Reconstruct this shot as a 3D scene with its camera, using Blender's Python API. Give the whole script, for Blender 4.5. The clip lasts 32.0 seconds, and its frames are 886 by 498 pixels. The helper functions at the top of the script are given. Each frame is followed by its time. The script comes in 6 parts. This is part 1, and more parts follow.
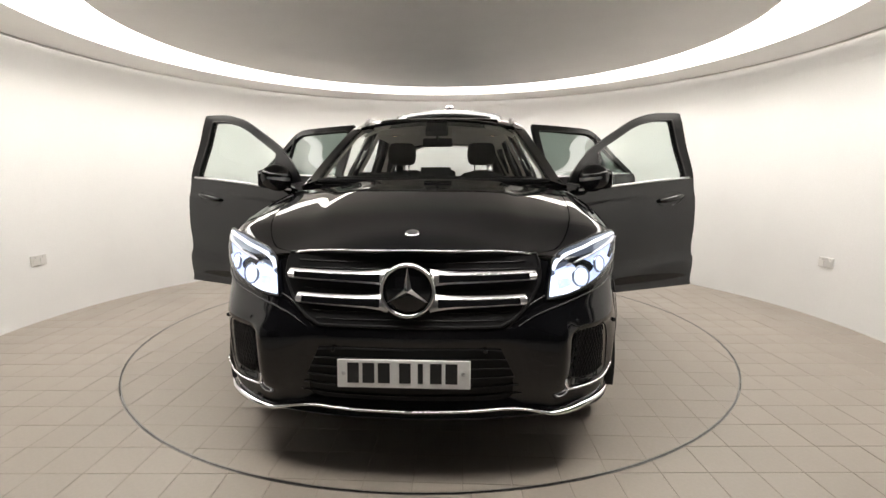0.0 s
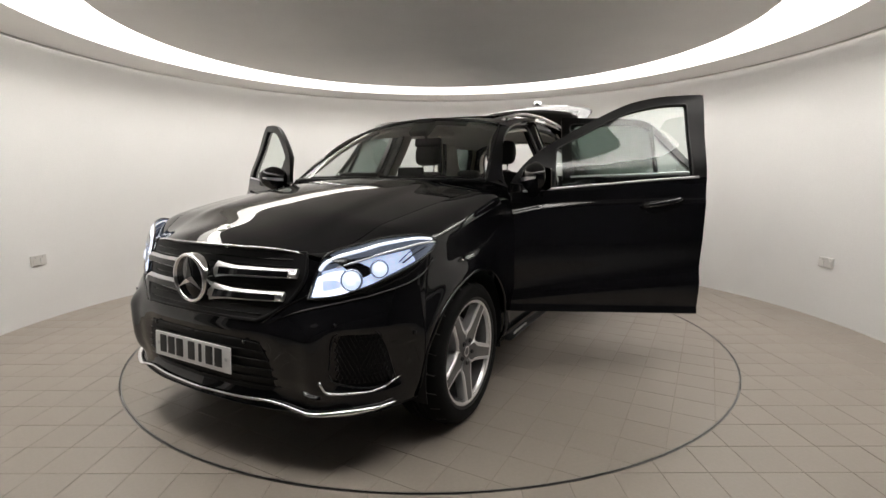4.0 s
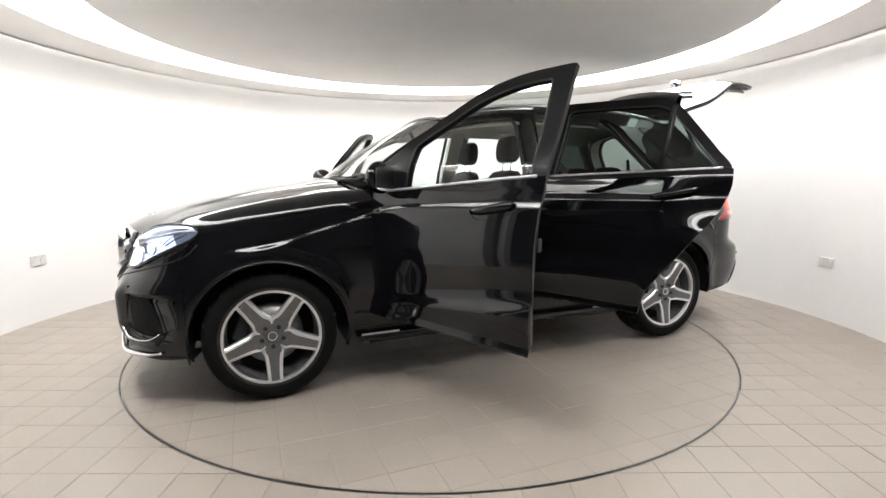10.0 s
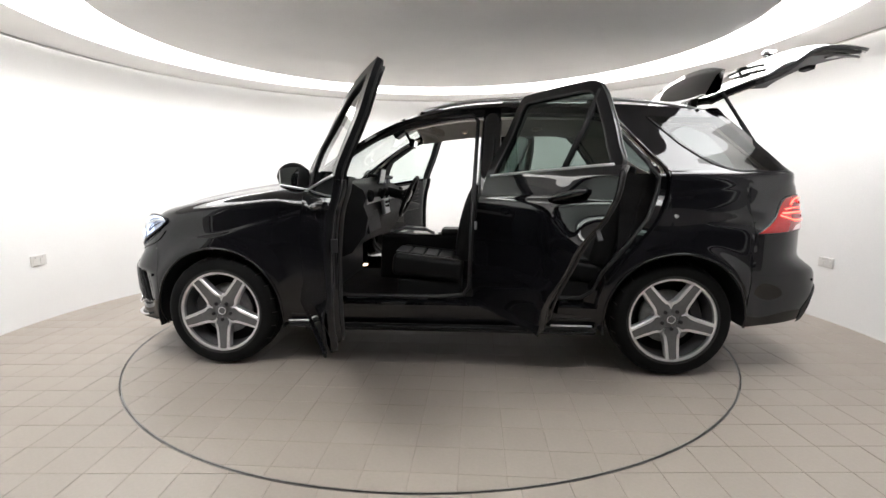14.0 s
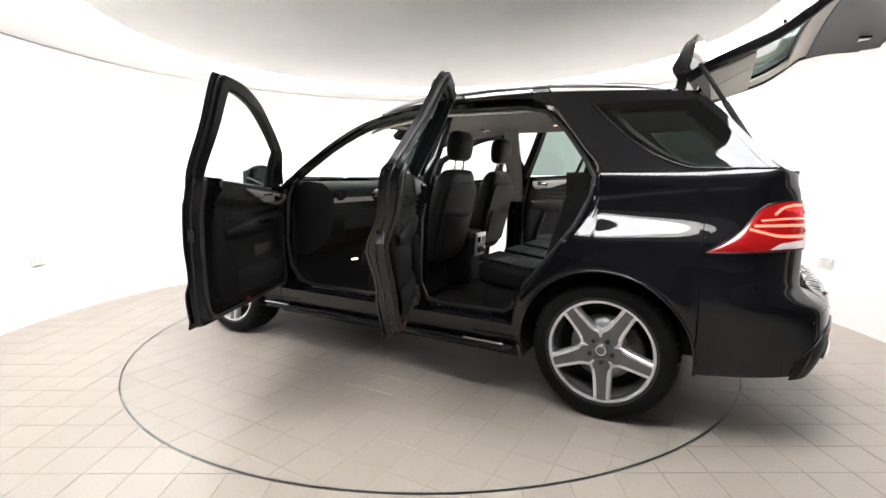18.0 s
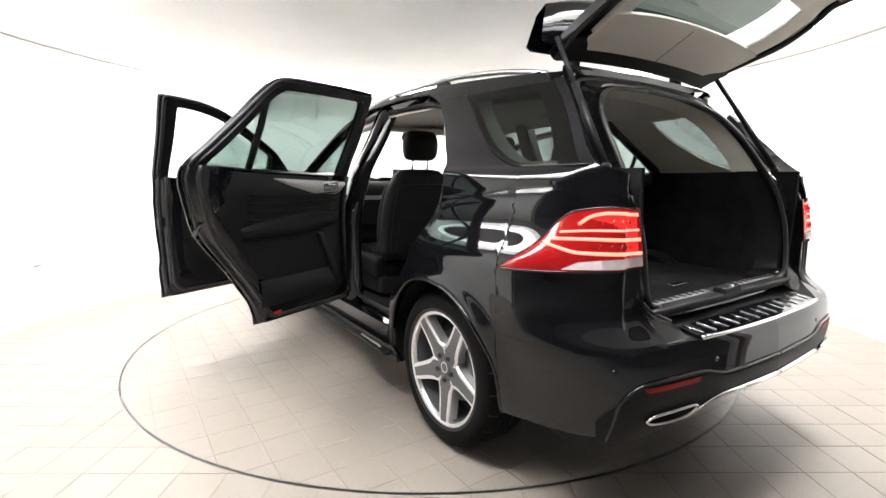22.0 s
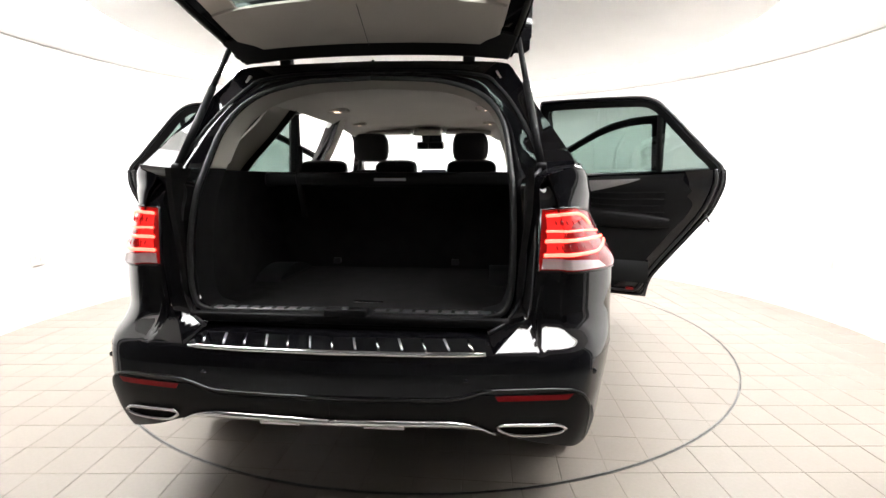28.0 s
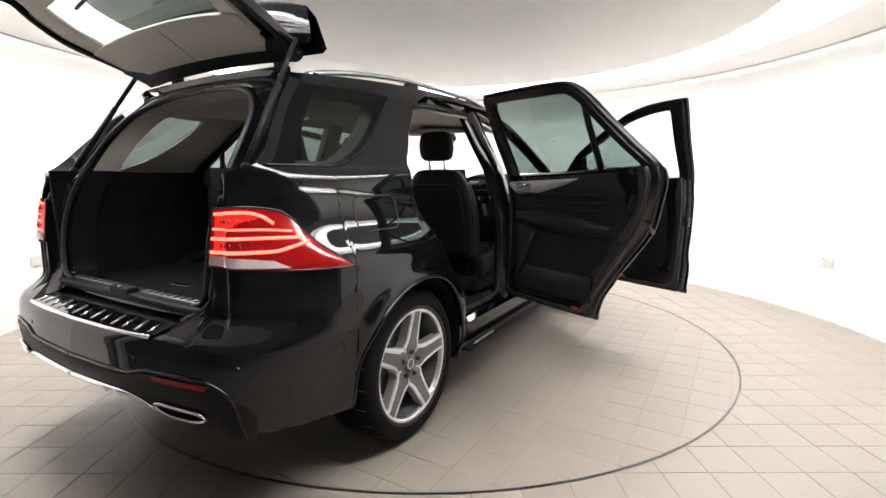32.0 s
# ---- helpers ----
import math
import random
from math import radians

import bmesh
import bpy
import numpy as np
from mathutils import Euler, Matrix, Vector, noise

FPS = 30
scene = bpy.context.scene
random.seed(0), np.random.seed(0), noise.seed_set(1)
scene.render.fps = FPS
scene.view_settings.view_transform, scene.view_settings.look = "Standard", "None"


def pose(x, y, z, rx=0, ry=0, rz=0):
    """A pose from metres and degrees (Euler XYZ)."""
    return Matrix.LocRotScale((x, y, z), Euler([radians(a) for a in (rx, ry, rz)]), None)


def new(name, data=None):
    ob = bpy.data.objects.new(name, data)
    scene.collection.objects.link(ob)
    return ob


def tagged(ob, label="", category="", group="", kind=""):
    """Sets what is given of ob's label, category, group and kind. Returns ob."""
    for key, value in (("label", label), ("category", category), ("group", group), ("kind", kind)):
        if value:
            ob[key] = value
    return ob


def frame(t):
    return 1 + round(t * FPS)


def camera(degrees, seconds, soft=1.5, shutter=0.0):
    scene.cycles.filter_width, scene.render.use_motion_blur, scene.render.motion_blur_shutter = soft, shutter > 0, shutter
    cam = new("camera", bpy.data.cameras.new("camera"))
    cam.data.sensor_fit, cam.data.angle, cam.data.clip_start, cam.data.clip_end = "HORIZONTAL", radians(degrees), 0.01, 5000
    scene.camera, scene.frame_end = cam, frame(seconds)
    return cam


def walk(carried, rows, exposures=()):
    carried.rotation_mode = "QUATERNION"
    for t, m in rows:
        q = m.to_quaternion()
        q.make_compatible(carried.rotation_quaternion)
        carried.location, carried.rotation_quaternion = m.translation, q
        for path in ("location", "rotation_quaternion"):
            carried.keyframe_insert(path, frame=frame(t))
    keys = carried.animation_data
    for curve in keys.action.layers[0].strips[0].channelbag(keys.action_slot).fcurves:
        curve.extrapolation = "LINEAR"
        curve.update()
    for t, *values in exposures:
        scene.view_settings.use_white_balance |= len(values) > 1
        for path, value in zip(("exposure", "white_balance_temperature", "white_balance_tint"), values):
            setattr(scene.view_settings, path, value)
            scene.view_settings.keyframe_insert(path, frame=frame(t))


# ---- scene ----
# The camera stands on its tripod in the doorway; the turntable turns before it.
cam = camera(85.05, 32.0)
EYE = pose(0, -4.0014, 1.2344, 90 - 8.1716, -0.0328, -1.1109)
walk(cam, [(0.0, EYE), (32.0, EYE)],
     exposures=[(0.0, -0.10, 6900, 10), (1.0, 0.02, 6900, 10), (2.0, -0.20, 6850, 10), (3.0, -0.44, 6800, 10), (3.5, -0.56, 6800, 10), (5.5, -0.42, 6750, 10), (6.0, -0.24, 6750, 10), (7.0, 0.09, 6700, 10), (7.5, 0.20, 6680, 10), 
                (8.5, 0.37, 6550, 10), (12.0, 0.39, 6450, 10), (14.0, 0.24, 6400, 10), (17.0, 0.68, 6350, 10), (19.0, 1.12, 6350, 10), (20.0, 1.28, 6350, 10), 
                (21.0, 1.34, 6350, 10), (22.0, 1.30, 6380, 10), (23.0, 1.12, 6400, 10), (24.0, 1.00, 6450, 10), (25.0, 0.56, 6550, 10), (28.0, 1.14, 6450, 10), (29.0, 1.03, 6450, 10), (30.0, 0.86, 6350, 10), (31.0, 0.76, 6500, 10), (32.0, 0.76, 6500, 10)])
START_ANGLE, RATE = 3.7512, 6.5213          # degrees, degrees a second
CAR_X, CAR_Y = -0.1218, 0.0436              # the car's middle on the turntable
TABLE_R = 2.242
ROOM_C, WALL_R, CEIL_Z = (0.01, -0.05), 3.47, 2.385

# ---- light ----
world = bpy.data.worlds.new("dim_building")
world.use_nodes = True
world.node_tree.nodes["Background"].inputs[0].default_value = (0.9, 0.95, 1.0, 1)
world.node_tree.nodes["Background"].inputs[1].default_value = 0.02
scene.world = world
COVE_POWER, RIM_POWER = 11.0, 4.4

# ---- materials ----
def mat(name, color, rough=0.5, metal=0.0, coat=0.0, bump=0.0, scale=40.0, vary=0.0, vscale=3.0, rvary=0.0, emit=None, power=0.0,
        spec=0.5, rand=0.0, detail=4.0, sheen=0.0):
    m = bpy.data.materials.new(name)
    m.use_nodes = True
    nt = m.node_tree
    p = nt.nodes["Principled BSDF"]
    def put(key, v):
        p.inputs[key].default_value = v
    put("Base Color", (*color, 1)), put("Roughness", rough), put("Metallic", metal), put("Coat Weight", coat)
    put("Coat Roughness", 0.03), put("Specular IOR Level", spec), put("Sheen Weight", sheen)
    if emit:
        put("Emission Color", (*emit, 1)), put("Emission Strength", power)
    co = nt.nodes.new("ShaderNodeTexCoord")
    if bump or vary or rvary:
        n1 = nt.nodes.new("ShaderNodeTexNoise")
        n1.inputs["Scale"].default_value, n1.inputs["Detail"].default_value = scale, detail
        n2 = nt.nodes.new("ShaderNodeTexNoise")
        n2.inputs["Scale"].default_value, n2.inputs["Detail"].default_value = vscale, 3
        nt.links.new(co.outputs["Object"], n1.inputs["Vector"]), nt.links.new(co.outputs["Object"], n2.inputs["Vector"])
        if bump:
            b = nt.nodes.new("ShaderNodeBump")
            b.inputs["Strength"].default_value, b.inputs["Distance"].default_value = min(1, bump), 0.002
            nt.links.new(n1.outputs["Fac"], b.inputs["Height"]), nt.links.new(b.outputs["Normal"], p.inputs["Normal"])
        if vary or rand:
            add = nt.nodes.new("ShaderNodeMath")
            add.operation = "ADD"
            nt.links.new(n1.outputs["Fac"], add.inputs[0]), nt.links.new(n2.outputs["Fac"], add.inputs[1])
            last = add.outputs[0]
            lo = 0.75
            hi = 1.25
            if rand:
                info = nt.nodes.new("ShaderNodeObjectInfo")
                ma = nt.nodes.new("ShaderNodeMath")
                ma.operation = "MULTIPLY_ADD"
                ma.inputs[1].default_value = rand
                nt.links.new(info.outputs["Random"], ma.inputs[0]), nt.links.new(last, ma.inputs[2])
                last = ma.outputs[0]
                hi += rand
            rr = nt.nodes.new("ShaderNodeMapRange")
            for i, v in enumerate((lo, hi, 1 - vary, 1 + vary)):
                rr.inputs[i + 1].default_value = v
            nt.links.new(last, rr.inputs[0])
            mx = nt.nodes.new("ShaderNodeVectorMath")
            mx.operation = "SCALE"
            mx.inputs[0].default_value = color
            nt.links.new(rr.outputs[0], mx.inputs["Scale"]), nt.links.new(mx.outputs[0], p.inputs["Base Color"])
        if rvary:
            r2 = nt.nodes.new("ShaderNodeMapRange")
            for i, v in enumerate((0.3, 0.7, max(0.0, rough - rvary), rough + rvary)):
                r2.inputs[i + 1].default_value = v
            nt.links.new(n2.outputs["Fac"], r2.inputs[0]), nt.links.new(r2.outputs[0], p.inputs["Roughness"])
    return m


def glass(name, tint, rough=0.0):
    m = bpy.data.materials.new(name)
    m.use_nodes = True
    nt = m.node_tree
    nt.nodes.clear()
    out, mix = nt.nodes.new("ShaderNodeOutputMaterial"), nt.nodes.new("ShaderNodeMixShader")
    tr, gl, fr = nt.nodes.new("ShaderNodeBsdfTransparent"), nt.nodes.new("ShaderNodeBsdfGlossy"), nt.nodes.new("ShaderNodeLayerWeight")
    tr.inputs[0].default_value, gl.inputs["Roughness"].default_value = (*tint, 1), rough
    fr.inputs[0].default_value = 0.5
    pw, ad = nt.nodes.new("ShaderNodeMath"), nt.nodes.new("ShaderNodeMath")
    pw.operation, pw.inputs[1].default_value = "POWER", 5.0
    ad.operation, ad.inputs[1].default_value, ad.inputs[2].default_value = "MULTIPLY_ADD", 0.94, 0.05
    nt.links.new(fr.outputs["Facing"], pw.inputs[0]), nt.links.new(pw.outputs[0], ad.inputs[0]), nt.links.new(ad.outputs[0], mix.inputs[0]), nt.links.new(tr.outputs[0], mix.inputs[1]), nt.links.new(gl.outputs[0], mix.inputs[2])
    nt.links.new(mix.outputs[0], out.inputs[0])
    return m


WHITE_WALL = mat("wall_paint", (0.745, 0.739, 0.728), 0.6, bump=0.05, scale=120, vary=0.03, vscale=1.2)
CEILING = mat("ceiling_paint", (0.92, 0.905, 0.88), 0.7, bump=0.05, scale=90, vary=0.02)
SOFFIT = mat("soffit_paint", (0.9, 0.885, 0.86), 0.7, bump=0.04, scale=90, vary=0.02)
COVE = mat("cove_diffuser", (0.9, 0.9, 0.9), 0.6, emit=(1.0, 0.992, 0.985), power=COVE_POWER)
RIM_LED = mat("led_strip", (0.9, 0.9, 0.9), 0.6, emit=(1.0, 0.985, 0.96), power=RIM_POWER)
SHADOW_GAP = mat("shadow_gap_paint", (0.62, 0.60, 0.58), 0.7, vary=0.02)
CORRIDOR = mat("dark_hall_paint", (0.28, 0.275, 0.27), 0.8, vary=0.05)
TILE = mat("floor_tile", (0.265, 0.231, 0.199), 0.45, bump=0.12, scale=60, vary=0.07, vscale=2.0, rvary=0.08, rand=0.25)
TABLE_GROUT = mat("table_grout", (0.245, 0.213, 0.183), 0.85, bump=0.3, scale=200, vary=0.12)
GROUT = mat("floor_grout", (0.225, 0.195, 0.166), 0.85, bump=0.3, scale=200, vary=0.2)
EDGE_METAL = mat("table_edge_steel", (0.24, 0.235, 0.23), 0.4, 1.0, vary=0.2, vscale=4)
GAP_DARK = mat("table_gap", (0.03, 0.028, 0.026), 0.9, vary=0.2)
# near-black colour standing in for the shade inside the exhaust pipes
PIPE_SHADE = mat("pipe_shade", (0.008, 0.0075, 0.007), 0.95, spec=0.05, vary=0.1)
SOCKET = mat("socket_plastic", (0.6, 0.585, 0.56), 0.35, vary=0.02)
PAINT = mat("black_car_paint", (0.0042, 0.0042, 0.0052), 0.35, coat=1.0, spec=0.0, vary=0.15, scale=900, vscale=2)
GLOSS_BLACK = mat("gloss_black_trim", (0.005, 0.005, 0.006), 0.05, vary=0.1)
FRAME_BLACK = mat("black_window_frame", (0.006, 0.006, 0.0065), 0.3, spec=0.16, bump=0.05, scale=300, vary=0.1)
SATIN_BLACK = mat("satin_black_plastic", (0.012, 0.012, 0.0125), 0.45, spec=0.14, bump=0.1, scale=300, vary=0.1)
RUBBER = mat("tyre_rubber", (0.007, 0.007, 0.007), 0.75, spec=0.1, bump=0.15, scale=150, vary=0.2, vscale=8)
SEAL = mat("rubber_seal", (0.012, 0.012, 0.012), 0.5, vary=0.1)
CHROME = mat("chrome", (0.83, 0.83, 0.84), 0.08, 1.0, vary=0.03)
SATIN_METAL = mat("satin_aluminium", (0.62, 0.62, 0.63), 0.28, 1.0, vary=0.05, scale=200)
ALLOY = mat("machined_alloy", (0.78, 0.78, 0.79), 0.3, 0.75, vary=0.06, scale=200, vscale=20)
ALLOY_GREY = mat("grey_alloy_paint", (0.14, 0.14, 0.142), 0.4, 0.5, coat=0.15, vary=0.1)
DARK_METAL = mat("dark_metal", (0.03, 0.03, 0.032), 0.45, 0.5, vary=0.2)
DISC = mat("brake_disc_steel", (0.4, 0.4, 0.4), 0.35, 1.0, vary=0.2, vscale=14)
LEATHER = mat("black_leather", (0.008, 0.0078, 0.008), 0.42, spec=0.12, bump=0.35, scale=260, vary=0.15, vscale=6)
DASH = mat("dashboard_skin", (0.009, 0.009, 0.0095), 0.55, spec=0.08, bump=0.3, scale=350, vary=0.1)
CARPET = mat("black_carpet", (0.017, 0.0165, 0.0165), 0.95, spec=0.05, bump=0.8, scale=500, vary=0.3, vscale=12)
HEADLINER = mat("grey_headlining", (0.62, 0.59, 0.545), 0.9, bump=0.3, scale=500, vary=0.04)
PILLAR_TRIM = mat("beige_pillar_trim", (0.52, 0.48, 0.42), 0.7, bump=0.15, scale=300, vary=0.04)
WOOD_TRIM = mat("silver_grey_trim", (0.36, 0.355, 0.35), 0.42, 0.5, vary=0.12, scale=80)
SCREEN = mat("display_screen", (0.02, 0.02, 0.025), 0.12, emit=(0.35, 0.4, 0.5), power=0.04)
HEAD_REFL = mat("lamp_reflector", (0.42, 0.45, 0.52), 0.22, 0.9, emit=(0.6, 0.72, 1.0), power=0.16)
HEAD_BEAM = mat("lamp_beam", (0.9, 0.92, 1.0), 0.2, emit=(0.74, 0.82, 1.0), power=2.6)
HEAD_LAMP = mat("lamp_projector", (0.8, 0.86, 1.0), 0.15, emit=(0.66, 0.78, 1.0), power=1.5, vary=0.3, vscale=60)
HEAD_BLUE = mat("lamp_blue_glass", (0.5, 0.58, 0.85), 0.15, 0.3, emit=(0.6, 0.72, 1.0), power=1.15, vary=0.25, vscale=40)
DRL = mat("daytime_light_bar", (0.9, 0.92, 1.0), 0.2, emit=(0.85, 0.9, 1.0), power=1.8)
TAIL_RED = mat("tail_lens_red", (0.2, 0.004, 0.005), 0.15, coat=0.6, emit=(1.0, 0.03, 0.025), power=0.05, vary=0.1)
TAIL_GLOW = mat("tail_glow_panel", (0.4, 0.01, 0.01), 0.25, coat=0.5, emit=(1.0, 0.025, 0.02), power=0.5, vary=0.15, vscale=30)
TAIL_LED = mat("tail_light_bar", (0.9, 0.06, 0.04), 0.2, emit=(1.0, 0.075, 0.05), power=3.4)
TAIL_CLEAR = mat("tail_lens_clear", (0.72, 0.62, 0.62), 0.2, 0.2, coat=0.6, vary=0.1)
REFLECTOR = mat("red_reflector", (0.30, 0.006, 0.008), 0.4, spec=0.2, vary=0.1)
PLATE = mat("plate_white", (0.74, 0.74, 0.73), 0.35, vary=0.02)
PLATE_INK = mat("plate_black", (0.012, 0.012, 0.012), 0.4, vary=0.02)
WARM_LAMP = mat("courtesy_lamp", (0.9, 0.8, 0.7), 0.3, emit=(1.0, 0.72, 0.5), power=3.0)
RED_LAMP = mat("door_marker_red", (0.3, 0.005, 0.005), 0.3, vary=0.05)
CLEAR_GLASS = glass("clear_car_glass", (0.80, 0.85, 0.83))
DOOR_GLASS = glass("door_glass", (0.74, 0.82, 0.79))
PRIVACY_GLASS = glass("privacy_glass", (0.18, 0.232, 0.212))
DARK_GLASS = glass("dark_privacy_glass", (0.10, 0.125, 0.118))
LENS = glass("lamp_lens", (0.93, 0.95, 0.97))
MIRROR = mat("mirror_silver", (0.85, 0.86, 0.87), 0.02, 1.0, vary=0.01)


# ---- mesh helpers ----
def mesh(name, verts, faces, material, parent=None, label="", smooth=True, hint=None, solid=0.0, bevel=0.0):
    """One mesh object. hint: the way its faces look; solid: thickness behind them."""
    me = bpy.data.meshes.new(name)
    me.from_pydata([tuple(map(float, v)) for v in verts], [], faces)
    bm = bmesh.new()
    bm.from_mesh(me)
    bmesh.ops.remove_doubles(bm, verts=bm.verts, dist=1e-5)
    if hint is None:
        bmesh.ops.recalc_face_normals(bm, faces=bm.faces)
    else:
        bm.normal_update()
        total = Vector()
        for f in bm.faces:
            total += f.normal * f.calc_area()
        if total.dot(Vector(hint)) < 0:
            bmesh.ops.reverse_faces(bm, faces=bm.faces)
    bm.to_mesh(me)
    bm.free()
    me.materials.append(material)
    if smooth:
        me.shade_smooth()
    ob = new(name, me)
    ob.parent = parent
    if label:
        ob["label"] = label
    if solid:
        mod = ob.modifiers.new("thickness", "SOLIDIFY")
        mod.thickness, mod.offset = solid, -1
        cut = ob.modifiers.new("crisp_edges", "EDGE_SPLIT")
        cut.split_angle = radians(50)
    if bevel:
        mod = ob.modifiers.new("edge", "BEVEL")
        mod.width, mod.segments, mod.limit_method, mod.angle_limit = bevel, 2, "ANGLE", radians(40)
    if smooth and (bevel or solid):
        mod = ob.modifiers.new("normals", "WEIGHTED_NORMAL")
    return ob


def grid_faces(nu, nv, base=0, close_u=False):
    out = []
    for i in range(nu - (0 if close_u else 1)):
        for j in range(nv - 1):
            a, b = base + i * nv + j, base + ((i + 1) % nu) * nv + j
            out.append((a, b, b + 1, a + 1))
    return out


def patch(name, pts, material, parent=None, label="", hint=(0, 0, 1), solid=0.0, smooth=True, bevel=0.0):
    """A sheet through a grid of points, shaped (nu, nv, 3)."""
    pts = np.asarray(pts, float)
    nu, nv = pts.shape[:2]
    return mesh(name, pts.reshape(-1, 3), grid_faces(nu, nv), material, parent, label, smooth, hint, solid, bevel)


def tube(name, pts, r, material, parent=None, label="", n=8, closed=False, flat=1.0, up=(0, 0, 1), smooth=True):
    """A round or flattened bar along points; r may be a list."""
    pts = [Vector(p) for p in pts]
    k = len(pts)
    rs = list(r) if hasattr(r, "__len__") else [r] * k
    verts, faces = [], []
    for i, p in enumerate(pts):
        a, b = (pts[i - 1], pts[(i + 1) % k]) if closed else (pts[max(0, i - 1)], pts[min(k - 1, i + 1)])
        t = (b - a).normalized()
        w = t.cross(Vector(up))
        if w.length < 1e-4:
            w = t.cross(Vector((1, 0, 0)))
        w.normalize()
        v = w.cross(t).normalized()
        for j in range(n):
            q = 2 * math.pi * (j + 0.5) / n
            verts.append(p + w * (math.cos(q) * rs[i]) + v * (math.sin(q) * rs[i] * flat))
    for i in range(k if closed else k - 1):
        for j in range(n):
            a, b, c, d = i * n + j, i * n + (j + 1) % n, ((i + 1) % k) * n + (j + 1) % n, ((i + 1) % k) * n + j
            faces.append((a, b, c, d))
    if not closed:
        faces += [tuple(range(n)), tuple(range((k - 1) * n, k * n))]
    return mesh(name, verts, faces, material, parent, label, smooth)


def block(name, center, size, material, parent=None, label="", bevel=0.01, rot=(0, 0, 0), taper=(1, 1), seg=3, m=None):
    """A rounded block; taper narrows its top."""
    bm = bmesh.new()
    bmesh.ops.create_cube(bm, size=1)
    for v in bm.verts:
        if v.co.z > 0:
            v.co.x *= taper[0]
            v.co.y *= taper[1]
        v.co = Vector((v.co.x * size[0], v.co.y * size[1], v.co.z * size[2]))
    if bevel:
        bmesh.ops.bevel(bm, geom=bm.edges[:], offset=min(bevel, min(size) * 0.45), segments=seg, affect="EDGES", profile=0.6)
    mm = m if m else pose(*center, *rot)
    bmesh.ops.transform(bm, matrix=mm, verts=bm.verts)
    me = bpy.data.meshes.new(name)
    bm.to_mesh(me)
    bm.free()
    me.materials.append(material)
    me.shade_smooth()
    ob = new(name, me)
    ob.parent = parent
    if label:
        ob["label"] = label
    ob.modifiers.new("normals", "WEIGHTED_NORMAL")
    return ob


def lathe(name, profile, material, parent=None, label="", n=48, axis="y", at=(0, 0, 0), closed=False):
    """A turned body: profile is (radius, along)."""
    verts, faces = [], []
    k = len(profile)
    for i in range(n):
        q = 2 * math.pi * i / n
        for r, h in profile:
            c, s = r * math.cos(q), r * math.sin(q)
            v = {"y": (c, h, s), "z": (c, s, h), "x": (h, c, s)}[axis]
            verts.append((v[0] + at[0], v[1] + at[1], v[2] + at[2]))
    for i in range(n):
        for j in range(k if closed else k - 1):
            a, b = i * k, ((i + 1) % n) * k
            faces.append((a + j, b + j, b + (j + 1) % k, a + (j + 1) % k))
    return mesh(name, verts, faces, material, parent, label)


def ring(name, r0, r1, z0, z1, material, parent=None, label="", n=160, c=(0, 0)):
    ob = lathe(name, [(r0, z0), (r1, z0), (r1, z1), (r0, z1)], material, parent, label, n, "z", (c[0], c[1], 0), True)
    ob.data.shade_flat()
    return ob


def empty(name, parent=None):
    ob = new(name)
    ob.parent = parent
    ob.empty_display_size = 0.2
    return ob


